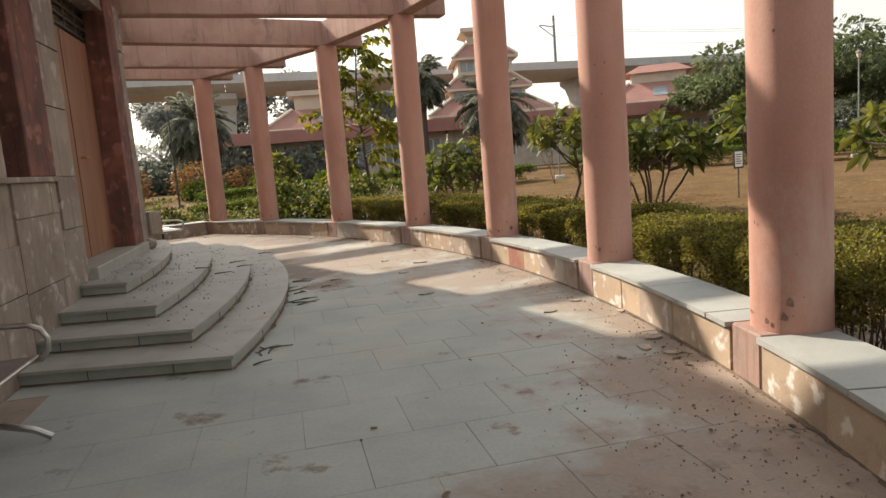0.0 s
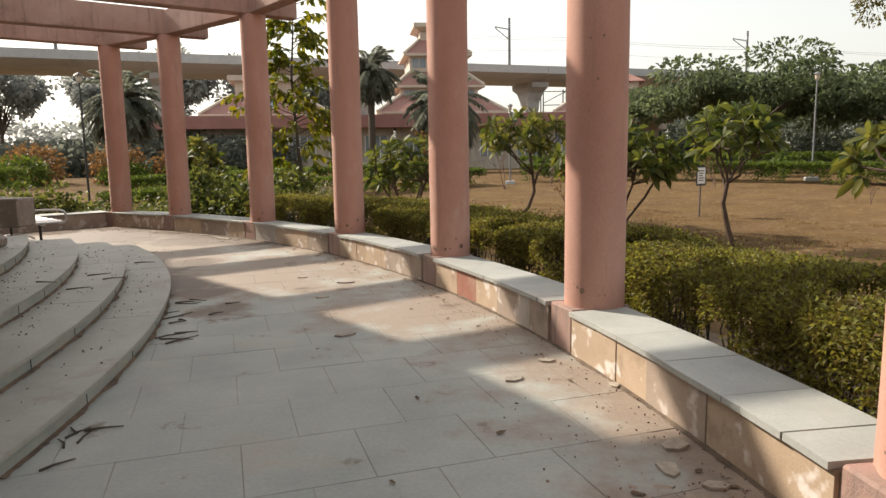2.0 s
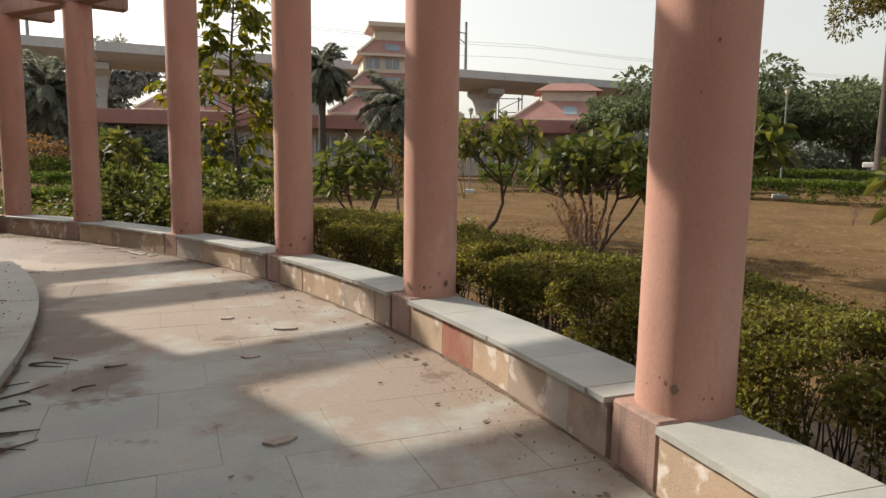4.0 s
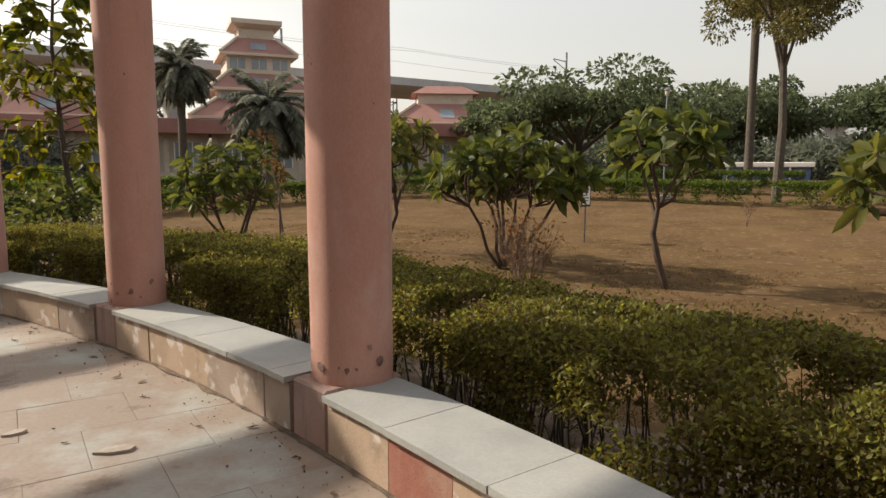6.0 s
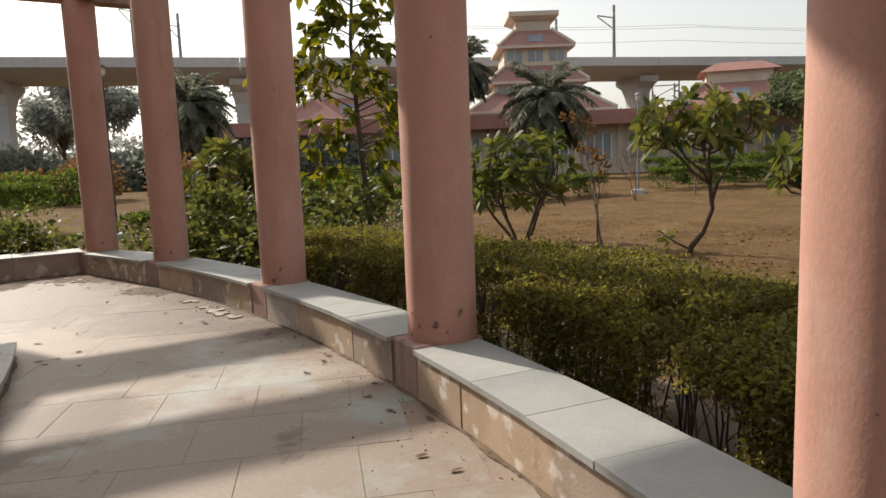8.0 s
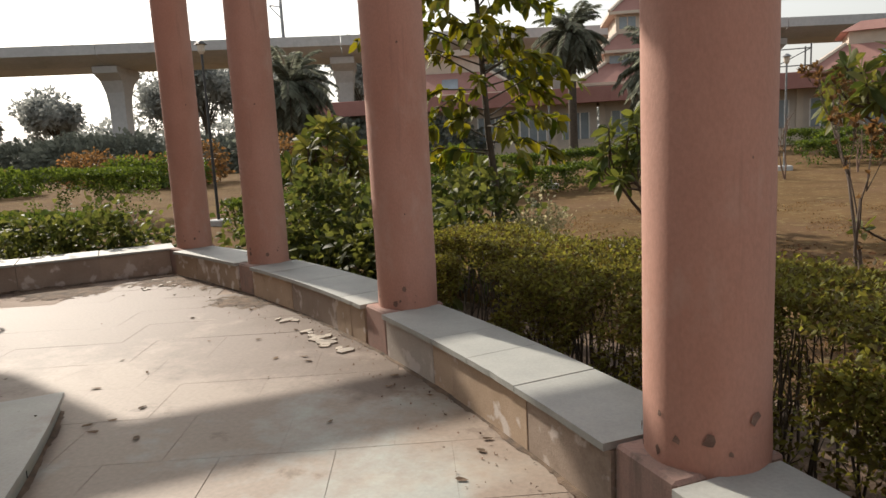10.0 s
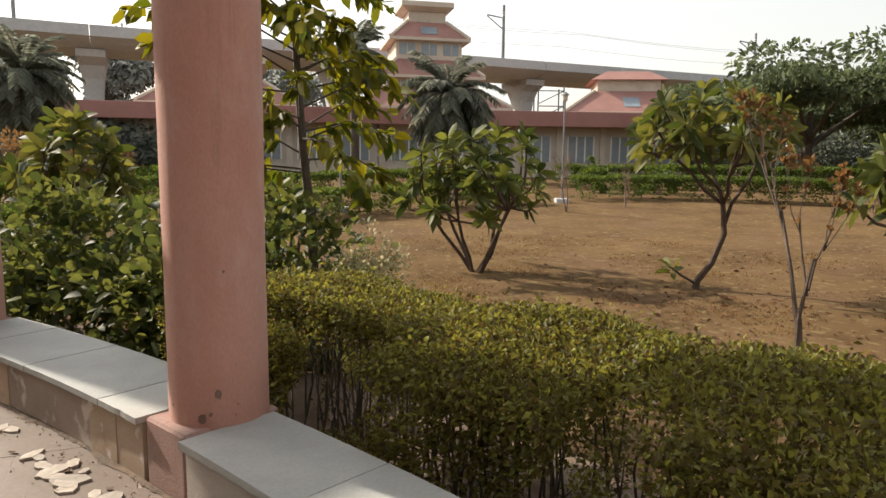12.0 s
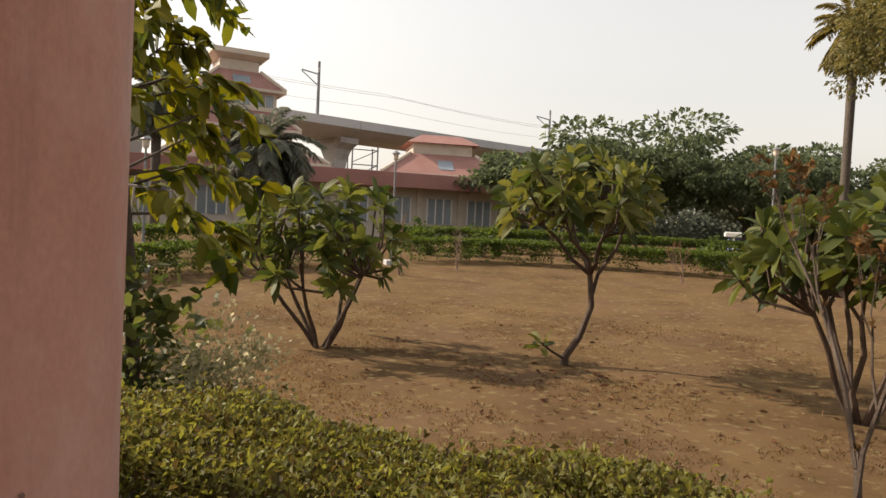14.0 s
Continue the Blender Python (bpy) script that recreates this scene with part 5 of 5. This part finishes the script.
long_wing((-22.5, 50.5, 0.1), 12, 19.0, "low_wing", "long low cream wing with white-framed windows and brick-red parapet", True)
long_wing((-3.6, 54.6, 0.1), 2, 20.0, "low_wing", "long low cream wing with white-framed windows and red parapet", True)
for i in range(5):
    tagged(part("porch_column", Shape().box((-23.5 + 0.95 * i, 49.5 + 0.2 * i, 0.0), (-23.2 + 0.95 * i, 49.8 + 0.2 * i, 3.6), cut=0.02), CREAM), "square cream porch column of the low wing", "porch column", "porch columns of the low wing")
tagged(part("porch_parapet", Shape().box((-23.8, 49.4, 0.0), (-19.0, 49.55, 1.5), Matrix.Identity(4), cut=0.02), CREAM), "cream porch parapet of the low wing", "parapet")


# ---- lamps, sign, scaffold ----
def lamp_post(at, h, label, dark=False):
    x, y = at
    ob = tagged(empty("lamp_post", (x, y, ground_z(x, y))), label, "lamp post", "garden lamp posts")
    m = BLACK if dark else GREY_POLE
    part("base", Shape().box((-0.22, -0.22, -0.05), (0.22, 0.22, 0.14), cut=0.02), CONCRETE, ob, "concrete footing")
    part("pole", Shape().tube([(0, 0, 0.1), (0, 0, h)], [0.04, 0.028], 8), m, ob)
    part("lantern", Shape().revolve([(0.04, h), (0.08, h + 0.06), (0.09, h + 0.2), (0.1, h + 0.22)], 10), CREAM, ob)
    part("lid", Shape().revolve([(0.15, h + 0.22), (0.1, h + 0.27), (0.02, h + 0.32)], 10), m, ob)


lamp_post((-3.4, 30.4), 3.0, "grey garden lamp post on a concrete footing")
lamp_post((3.6, 33.4), 3.3, "grey garden lamp post beside the path")
lamp_post((15.6, 30.2), 4.0, "grey garden lamp post on a concrete footing")
lamp_post((-10.6, 23.6), 4.1, "tall dark lamp post beyond the terrace end", True)
lamp_post((23.0, 22.0), 3.8, "grey garden lamp post near the car park")

sgn = tagged(empty("garden_sign", (8.0, 21.0, ground_z(8.0, 21.0)), 28), "small framed notice on a thin wooden stake in the lawn", "sign")
part("stake", Shape().box((-0.024, -0.014, -0.1), (0.024, 0.014, 0.95)), BARK, sgn)
part("board", Shape().box((-0.18, -0.03, 0.86), (0.18, -0.014, 1.4), cut=0.004), BLACK, sgn, "black sign frame")
part("sheet", Shape().box((-0.14, -0.036, 0.91), (0.14, -0.03, 1.35)), WHITE, sgn, "white notice sheet")
for i in range(5):
    part("text_bar", Shape().box((-0.1, -0.0385, 1.25 - i * 0.065), (0.1 - 0.03 * (i % 3), -0.036, 1.275 - i * 0.065)), BLACK, sgn)

gs = tagged(empty("green_sign", (-19.0, 45.0, 0.35), 15), "small green notice board on two posts", "sign")
part("board", Shape().box((-0.55, -0.03, 0.5), (0.55, 0.03, 1.15), cut=0.01), GREEN_SIGN, gs)
for x in (-0.4, 0.4):
    part("post", Shape().tube([(x, 0.05, -0.1), (x, 0.05, 0.7)], 0.03, 6), GREY_POLE, gs)
for i in range(3):
    part("text_bar", Shape().box((-0.4, -0.036, 0.95 - i * 0.16), (0.4 - 0.15 * (i % 2), -0.03, 1.02 - i * 0.16)), WHITE, gs)

scaf = tagged(empty("pylon_frame", (11.0, 75.0, 0.3)), "thin steel lattice frame under the viaduct", "lattice frame")
for x, y in ((-1.2, 0), (1.2, 0), (-1.2, 2.4), (1.2, 2.4)):
    part("upright", Shape().tube([(x, y, 0), (x, y, 8.0)], 0.07, 5), GREY_POLE, scaf)
for z in (2, 3.4, 4.8, 6.2, 7.6):
    part("brace", Shape().tube([(-1.2, 0, z), (1.2, 0, z), (1.2, 2.4, z)], 0.05, 5), GREY_POLE, scaf)
    part("brace", Shape().tube([(-1.2, 0, z - 1.2), (1.2, 0, z)], 0.04, 5), GREY_POLE, scaf)

shed = tagged(empty("car_park_shed", (37.0, 56.6, 0.3), -40), "low blue and white roadside shed beyond the trees", "shed")
part("wall", Shape().box((0, 0, -0.3), (6.5, 3, 1.1)), BLUE, shed)
part("roof", Shape().box((-0.3, -0.3, 1.1), (6.8, 3.3, 1.5), cut=0.05), WHITE, shed)
for i in range(4):
    part("post", Shape().box((1.55 * i + 0.3, -0.22, -0.3), (1.55 * i + 0.45, -0.08, 1.1)), WHITE, shed)

# ---- far woods and rough growth ----
BELT_LEAF = leafy("dull_belt_leaf", (0.075, 0.085, 0.062), (0.105, 0.118, 0.085), 0.9)
rngw = random.Random(9)


def thicket(name, spots, mat, n, leaf, label, seed):
    nr = np.random.default_rng(seed)
    B, W = [], []
    for x, y, r, h in spots:
        d = ball(nr, n) * (nr.uniform(0.35, 1, n) ** 0.5)[:, None]
        lump = nr.uniform(0.75, 1.15, n)[:, None]
        p = d * np.array([r, r, h * 0.55]) * lump
        p[:, 2] = np.abs(p[:, 2] + h * 0.42)
        p += np.array([x, y, ground_z(x, y)])
        B.append(p)
        W.append(d + nr.normal(size=(n, 3)) * 0.5)
    B, W = np.concatenate(B), np.concatenate(W)
    ob = link(name, leaf_mesh(name, mat, B, W, leaf, leaf * 0.6, nr))
    return tagged(ob, label, "vegetation", kind="stuff")


thicket("rough_growth", [(-75 + 5.0 * i + rngw.uniform(-1, 1), 40 + 1.15 * i + rngw.uniform(-2, 2), 3.4, rngw.uniform(2.4, 3.4)) for i in range(13)], HAZE_LEAF, 2200, 0.5, "tangled green growth below the viaduct, dulled for haze", 501)
thicket("rust_shrubs", [(-42 + 3.2 * i + rngw.uniform(-1, 1), 30 + 0.8 * i + rngw.uniform(-1.5, 1.5), 1.4, rngw.uniform(1.3, 2.5)) for i in range(10)], RUST_LEAF, 1300, 0.2, "rusty brown and green rough shrubs", 502)
thicket("green_shrubs", [(-30 + 3.0 * i + rngw.uniform(-1, 1), 27.5 + 1.4 * i + rngw.uniform(-1.5, 1.5), 1.2, rngw.uniform(0.8, 1.5)) for i in range(8)], HEDGE_FAR, 1200, 0.2, "low green shrubs beyond the terrace", 503)
# Distant trees and woods carry their haze in the pale leaf colour.
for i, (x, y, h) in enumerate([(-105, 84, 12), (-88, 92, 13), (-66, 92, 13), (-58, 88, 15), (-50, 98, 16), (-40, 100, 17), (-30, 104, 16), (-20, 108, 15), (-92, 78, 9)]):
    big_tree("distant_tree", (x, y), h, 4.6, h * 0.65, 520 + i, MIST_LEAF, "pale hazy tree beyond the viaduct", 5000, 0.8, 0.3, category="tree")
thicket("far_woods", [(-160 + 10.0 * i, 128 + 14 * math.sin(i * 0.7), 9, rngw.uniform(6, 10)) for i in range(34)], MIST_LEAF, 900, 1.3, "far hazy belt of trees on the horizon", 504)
thicket("far_woods", [(46 + 1.2 * i, 62 - 7.0 * i, 6, rngw.uniform(3, 4.5)) for i in range(12)], BELT_LEAF, 1500, 0.6, "dark belt of trees behind the garden", 505)


thicket("far_woods", [(13 + 3.2 * i, 70 - 0.6 * i + rngw.uniform(-2, 2), 4, rngw.uniform(3, 5)) for i in range(14)], BELT_LEAF, 1300, 0.5, "dark belt of trees under the viaduct", 506)


# ---- litter ----
def scatter():
    rng = random.Random(77)
    for i in range(150):
        k = rng.uniform(-1.5, 6.6)
        r = IN - abs(rng.gauss(0, 1)) * (0.35 if rng.random() < 0.5 else 2.2) - 0.06
        x, y = on_arc(r, ang(k))
        if (x - SX) ** 2 + (y - SY) ** 2 < 14.6 ** 2 and y < 12:
            continue
        s = rng.uniform(0.012, 0.04)
        pts = [(s * math.cos(t) * rng.uniform(0.7, 1.2), 0.45 * s * math.sin(t), 0.004 + 0.007 * rng.random()) for t in (0, 1.2, 2.2, 3.1, 4.2, 5.2)]
        ob = part("dry_leaf", Shape().add(pts + [(0, 0, 0.002)], [(0, 1, 6), (1, 2, 6), (2, 3, 6), (3, 4, 6), (4, 5, 6), (5, 0, 6)]), LITTER)
        ob.matrix_basis = pose(x, y, 0.002, 0, 0, rng.uniform(0, 360))
        tagged(ob, "dry curled brown leaf on the floor", "leaf", "dry leaves on the terrace")

    def chip(x, y, z, s, turn, thick=0.014):
        n = 6
        rim = [(s * math.cos(6.28 * q / n) * rng.uniform(0.7, 1.15), s * 0.62 * math.sin(6.28 * q / n) * rng.uniform(0.7, 1.15)) for q in range(n)]
        ob = part("stone_chip", Shape().prism(rim, 0, thick), CHIP)
        ob.matrix_basis = pose(x, y, z, rng.uniform(0, 3), 0, turn)
        tagged(ob, "broken piece of pale marble on the floor", "stone chip", "broken stone chips")

    for x, y, s in [(1.86, 6.22, 0.08), (0.6, 7.3, 0.09), (0.23, 9.55, 0.10), (0.12, 8.75, 0.07), (2.55, 5.25, 0.09), (2.45, 5.0, 0.08), (2.6, 4.85, 0.06),
                    (0.55, 2.72, 0.06), (-0.35, 9.9, 0.06), (2.1, 6.6, 0.06), (2.45, 6.1, 0.05)]:
        chip(x, y, 0.0, s, rng.uniform(0, 360))
    for i in range(16):
        x, y = on_arc(IN - rng.uniform(0.07, 0.27), ang(5.05 + 0.5 * rng.random()))
        chip(x, y, 0.0, rng.uniform(0.03, 0.1), rng.uniform(0, 360), 0.012)
    for i in range(10):
        x, y = on_arc(IN - rng.uniform(0.1, 0.7), C7A - rng.uniform(0.01, 0.05))
        chip(x, y, 0.0, rng.uniform(0.02, 0.06), rng.uniform(0, 360), 0.01)

    def twig(x, y, z, L, turn):
        p = [(-L / 2, 0, 0.008), (-L * 0.1, rng.uniform(-0.02, 0.02), 0.012), (L / 2, rng.uniform(-0.03, 0.03), 0.008)]
        ob = part("twig", Shape().tube(p, [0.007, 0.006, 0.003], 5), BARK_DARK)
        ob.matrix_basis = pose(x, y, z, 0, 0, turn)
        tagged(ob, "dry dark twig beside the steps", "twig", "twigs by the steps")

    for i in range(16):
        twig(-0.9 + rng.uniform(-0.4, 0.3), 8.0 + rng.uniform(-0.8, 0.9), 0.0, rng.uniform(0.1, 0.32), rng.uniform(-30, 60))
    for i in range(6):
        twig(-0.42 + rng.uniform(-0.06, 0.12), 5.1 + rng.uniform(-0.2, 0.4), 0.0, rng.uniform(0.1, 0.2), rng.uniform(0, 180))
    for i in range(5):
        twig(-1.75 + rng.uniform(-0.4, 0.3), 8.3 + rng.uniform(-0.5, 0.8), RISE * 2 if i % 2 else RISE * 3, 0.2, rng.uniform(-20, 40))


scatter()

def lawn_cover():
    """Short dry grass and fallen leaves over the near lawn."""
    rng = np.random.default_rng(31)
    n = 150000
    t = rng.uniform(-0.2, 1.12, n)
    r = 18.3 + 11.0 * rng.random(n) ** 1.3
    x, y = OX + r * np.cos(t), OY + r * np.sin(t)
    tuft = np.array([noise.noise((a * 0.8, b * 0.8, 2.0)) + 0.6 * noise.noise((a * 3.1, b * 3.1, 5.0)) for a, b in zip(x, y)])
    k = tuft > 0.05
    P = np.stack([x, y, np.array([ground_z(a, b) for a, b in zip(x, y)]) - 0.004], 1)[k]
    way = rng.normal(size=P.shape) * 0.75
    way[:, 2] = 0.45 + np.abs(way[:, 2])
    ob = link("dry_grass", leaf_mesh("dry_grass", leafy("dry_grass_blade", (0.07, 0.045, 0.02), (0.24, 0.165, 0.075), 0.9), P, way, 0.05, 0.011, rng))
    tagged(ob, "short dry yellow-brown grass of the lawn", "grass", kind="stuff")
    n = 420
    x = np.concatenate([rng.normal(3.0, 1.2, n // 2), rng.uniform(-1, 8, n - n // 2)])
    y = np.concatenate([rng.normal(19.9, 1.0, n // 2), rng.uniform(14, 24, n - n // 2)])
    k = np.hypot(x - OX, y - OY) > 18.5
    x, y = x[k], y[k]
    P = np.stack([x, y, np.array([ground_z(a, b) for a, b in zip(x, y)]) + 0.012], 1)
    way = rng.normal(size=P.shape)
    way[:, 2] = np.abs(way[:, 2]) * 0.12
    ob = link("fallen_leaf_cover", leaf_mesh("fallen_leaf_cover", leafy("fallen_leaf", (0.06, 0.035, 0.02), (0.22, 0.14, 0.08), 0.8), P, way, 0.09, 0.04, rng, 0.2, 0.0))
    tagged(ob, "fallen brown plumeria leaves lying on the lawn", "leaf litter", kind="stuff")


lawn_cover()


def dirt_patch(name, spots, seed, label, cell=0.035, mat=SCREED, ragged=0.5):
    """Blown soil lying on the slabs: a thin uneven crust with ragged edges."""
    s = Shape()
    seen = {}

    def field(x, y):
        f = max(1.0 - math.hypot((x - cx) / rx, (y - cy) / ry) for cx, cy, rx, ry in spots)
        return f + ragged * noise.noise((x * 1.3, y * 1.3, seed)) + 0.28 * noise.noise((x * 4.5, y * 4.5, seed + 1)) + (0.15 if mat is SCREED else 0.45) * noise.noise((x * 14, y * 14, seed + 2))

    def vert(i, j):
        if (i, j) not in seen:
            x, y = i * cell, j * cell
            f = field(x, y)
            z = 0.0015 + min(max(f - 0.3, 0), 0.6) * 0.012 + 0.006 * max(0, noise.noise((x * 22, y * 22, seed)))
            seen[(i, j)] = len(s.v)
            s.v.append((x + 0.01 * noise.noise((x * 30, y * 30, 3)), y + 0.01 * noise.noise((x * 30, y * 30, 7)), z if f > 0.36 else 0.0008))
        return seen[(i, j)]

    x0, x1 = min(c[0] - c[2] for c in spots) - 0.4, max(c[0] + c[2] for c in spots) + 0.4
    y0, y1 = min(c[1] - c[3] for c in spots) - 0.4, max(c[1] + c[3] for c in spots) + 0.4
    for i in range(int(x0 / cell), int(x1 / cell)):
        for j in range(int(y0 / cell), int(y1 / cell)):
            x, y = (i + 0.5) * cell, (j + 0.5) * cell
            if math.hypot(x - OX, y - OY) < IN + 0.02 and field(x, y) > 0.3:
                s.f.append((vert(i, j), vert(i + 1, j), vert(i + 1, j + 1), vert(i, j + 1)))
    tagged(part(name, s, mat, None, "", True), label, "dirt", kind="stuff")


dirt_patch("dirt_crust", [(3.2, 1.5, 2.7, 2.7), (3.5, 4.3, 1.55, 1.55)], 4.0, "brown dirt crust blown against the seat wall", ragged=0.22)
dirt_patch("dirt_crust", [(-5.7, 16.0, 0.9, 0.6), (-4.2, 15.1, 0.5, 0.4), (-6.8, 15.3, 0.9, 0.5)], 14.0, "dark dirt in the corner of the seat wall", 0.025, GRIME)


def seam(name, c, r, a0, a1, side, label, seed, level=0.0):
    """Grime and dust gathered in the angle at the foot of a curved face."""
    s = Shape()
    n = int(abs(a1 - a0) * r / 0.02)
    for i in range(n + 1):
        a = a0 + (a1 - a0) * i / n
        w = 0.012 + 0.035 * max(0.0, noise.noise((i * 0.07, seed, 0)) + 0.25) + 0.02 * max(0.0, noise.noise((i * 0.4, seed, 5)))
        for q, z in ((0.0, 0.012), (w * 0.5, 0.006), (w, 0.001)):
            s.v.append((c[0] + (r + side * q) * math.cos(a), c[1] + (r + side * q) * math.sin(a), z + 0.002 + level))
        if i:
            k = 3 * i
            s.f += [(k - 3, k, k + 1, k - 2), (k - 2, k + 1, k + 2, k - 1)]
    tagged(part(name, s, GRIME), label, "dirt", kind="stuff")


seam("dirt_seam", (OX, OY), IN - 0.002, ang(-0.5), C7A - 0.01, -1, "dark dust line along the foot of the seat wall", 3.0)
def front_seam(p, q, level, seed):
    """Grime along the foot of a step's straight front."""
    s = Shape()
    d = Vector(q) - Vector(p)
    n = int(d.length / 0.02)
    for i in range(n + 1):
        a = Vector(p) + d * i / n
        w = 0.012 + 0.02 * max(0.0, noise.noise((i * 0.09, seed, 0)) + 0.2)
        s.v += [(a.x, a.y - 0.001, level + 0.012), (a.x, a.y - w, level + 0.003)]
        if i:
            s.f.append((2 * i - 2, 2 * i - 1, 2 * i + 1, 2 * i))
    tagged(part("dirt_seam", s, GRIME), "dark grime line along the foot of a step front", "dirt", kind="stuff")


for j in range(4):
    arc_, back_, R_, b0_, b1_ = step_parts(j, 0.0)
    front_seam(arc_[0], back_, RISE * j, 20.0 + j)
    seam("dirt_seam", (SX, SY), R_ + 0.001, b0_, b1_, 1, "dark grime line along the foot of a curved step", 8.0 + j, RISE * j)


def crumbs():
    rng = np.random.default_rng(55)
    n = 1500
    k = n // 2
    x = np.concatenate([rng.normal(2.75, 0.5, k), np.zeros(n - k)])
    y = np.concatenate([rng.normal(3.9, 1.3, k), np.zeros(n - k)])
    a = rng.uniform(ang(-0.5), C7A - 0.02, n - k)
    r = IN - np.abs(rng.normal(0, 0.22, n - k)) - 0.01
    x[k:], y[k:] = OX + r * np.cos(a), OY + r * np.sin(a)
    ok = np.hypot(x - OX, y - OY) < IN
    P = np.stack([x, y, np.full(n, 0.006)], 1)[ok]
    way = rng.normal(size=P.shape)
    way[:, 2] = np.abs(way[:, 2]) * 0.35
    ob = link("dirt_crumbs", leaf_mesh("dirt_crumbs", leafy("dirt_crumb", (0.07, 0.05, 0.04), (0.3, 0.23, 0.18), 0.9), P, way, 0.015, 0.012, rng, 0.3, -0.1))
    tagged(ob, "small crumbs of plaster and leaf on the floor", "debris", kind="stuff")


crumbs()


def tread_crumbs():
    rng = np.random.default_rng(56)
    B = []
    for j in range(4):
        n = 130
        _, _, R, a0, a1 = step_parts(j, 0.0)
        a = a0 + (a1 - a0) * rng.uniform(0.02, 0.98, n)
        r = R - 0.42 * rng.random(n) ** 0.6 - 0.015
        B.append(np.stack([SX + r * np.cos(a), SY + r * np.sin(a), np.full(n, RISE * (j + 1) + 0.004)], 1))
    P = np.concatenate(B)
    way = rng.normal(size=P.shape)
    way[:, 2] = np.abs(way[:, 2]) * 0.2
    ob = link("tread_crumbs", leaf_mesh("tread_crumbs", leafy("dark_crumb", (0.05, 0.04, 0.03), (0.16, 0.12, 0.09), 0.9), P, way, 0.022, 0.012, rng, 0.3, -0.1))
    tagged(ob, "small dark leaf crumbs strewn over the steps", "debris", kind="stuff")


tread_crumbs()

# ---- floor slabs, last ----
def lay_slabs():
    pu, pv, th = 0.56, 0.56, 0.02
    meshes = []
    for gap in (0.0028, 0.0008):      # open joints, and joints filled with dust
        bm = bmesh.new()
        bmesh.ops.create_cube(bm, size=1.0)
        for p in bm.verts:
            p.co = Vector((p.co.x * (pv - gap), p.co.y * (pu - gap), (p.co.z - 0.5) * th))
        top = [e for e in bm.edges if all(q.co.z > -0.001 for q in e.verts)]
        bmesh.ops.bevel(bm, geom=top, offset=gap * 0.4, segments=1, affect="EDGES")
        me = bpy.data.meshes.new("slab")
        bm.to_mesh(me)
        bm.free()
        me.materials.append(MARBLE)
        meshes.append(me)
    rng = random.Random(3)
    spots = []
    for i in range(-12, 40):
        for j in range(-22, 22):
            u, v = 4.52 + pu * i, 2.51 + pv * (j + (0.5 if i % 2 else 0.0))
            p = TU * u + TV * v
            r = math.hypot(p.x - OX, p.y - OY)
            a = math.atan2(p.y - OY, p.x - OX)
            lim = IN + 0.08
            if r < lim and r > 11.0 and a < C7A - 0.02 and a > -0.42 and (p.x - W0.x) * WD.y - (p.y - W0.y) * WD.x > (0.3 if p.y < 11.9 else -4.0):
                if math.hypot(p.x - SX, p.y - SY) < 12.9 and 5.4 < p.y < 12.2:
                    continue
                spots.append(p)
    spots.sort(key=lambda p: abs(p.x - (1.7 - 0.25 * p.y)) + 0.25 * abs(p.y - 6))
    turn = math.degrees(math.atan2(TV.y, TV.x))
    rest = Shape()
    for p in spots[300:]:
        rest.box((-pv / 2 + 0.0008, -pu / 2 + 0.0008, -th), (pv / 2 - 0.0008, pu / 2 - 0.0008, 0.0), pose(p.x, p.y, rng.uniform(-0.0006, 0.0006), 0, 0, turn))
    tagged(part("floor_slab_field", rest, MARBLE, floor), kind="stuff")
    for p in spots[:300]:
        ob = new("floor_slab", meshes[1 if p.y > 12.2 or rng.random() < 0.25 else 0])
        ob.parent = floor
        ob.matrix_basis = pose(p.x, p.y, rng.uniform(-0.0008, 0.0008), rng.uniform(-0.06, 0.06), rng.uniform(-0.06, 0.06), math.degrees(math.atan2(TV.y, TV.x)))


lay_slabs()
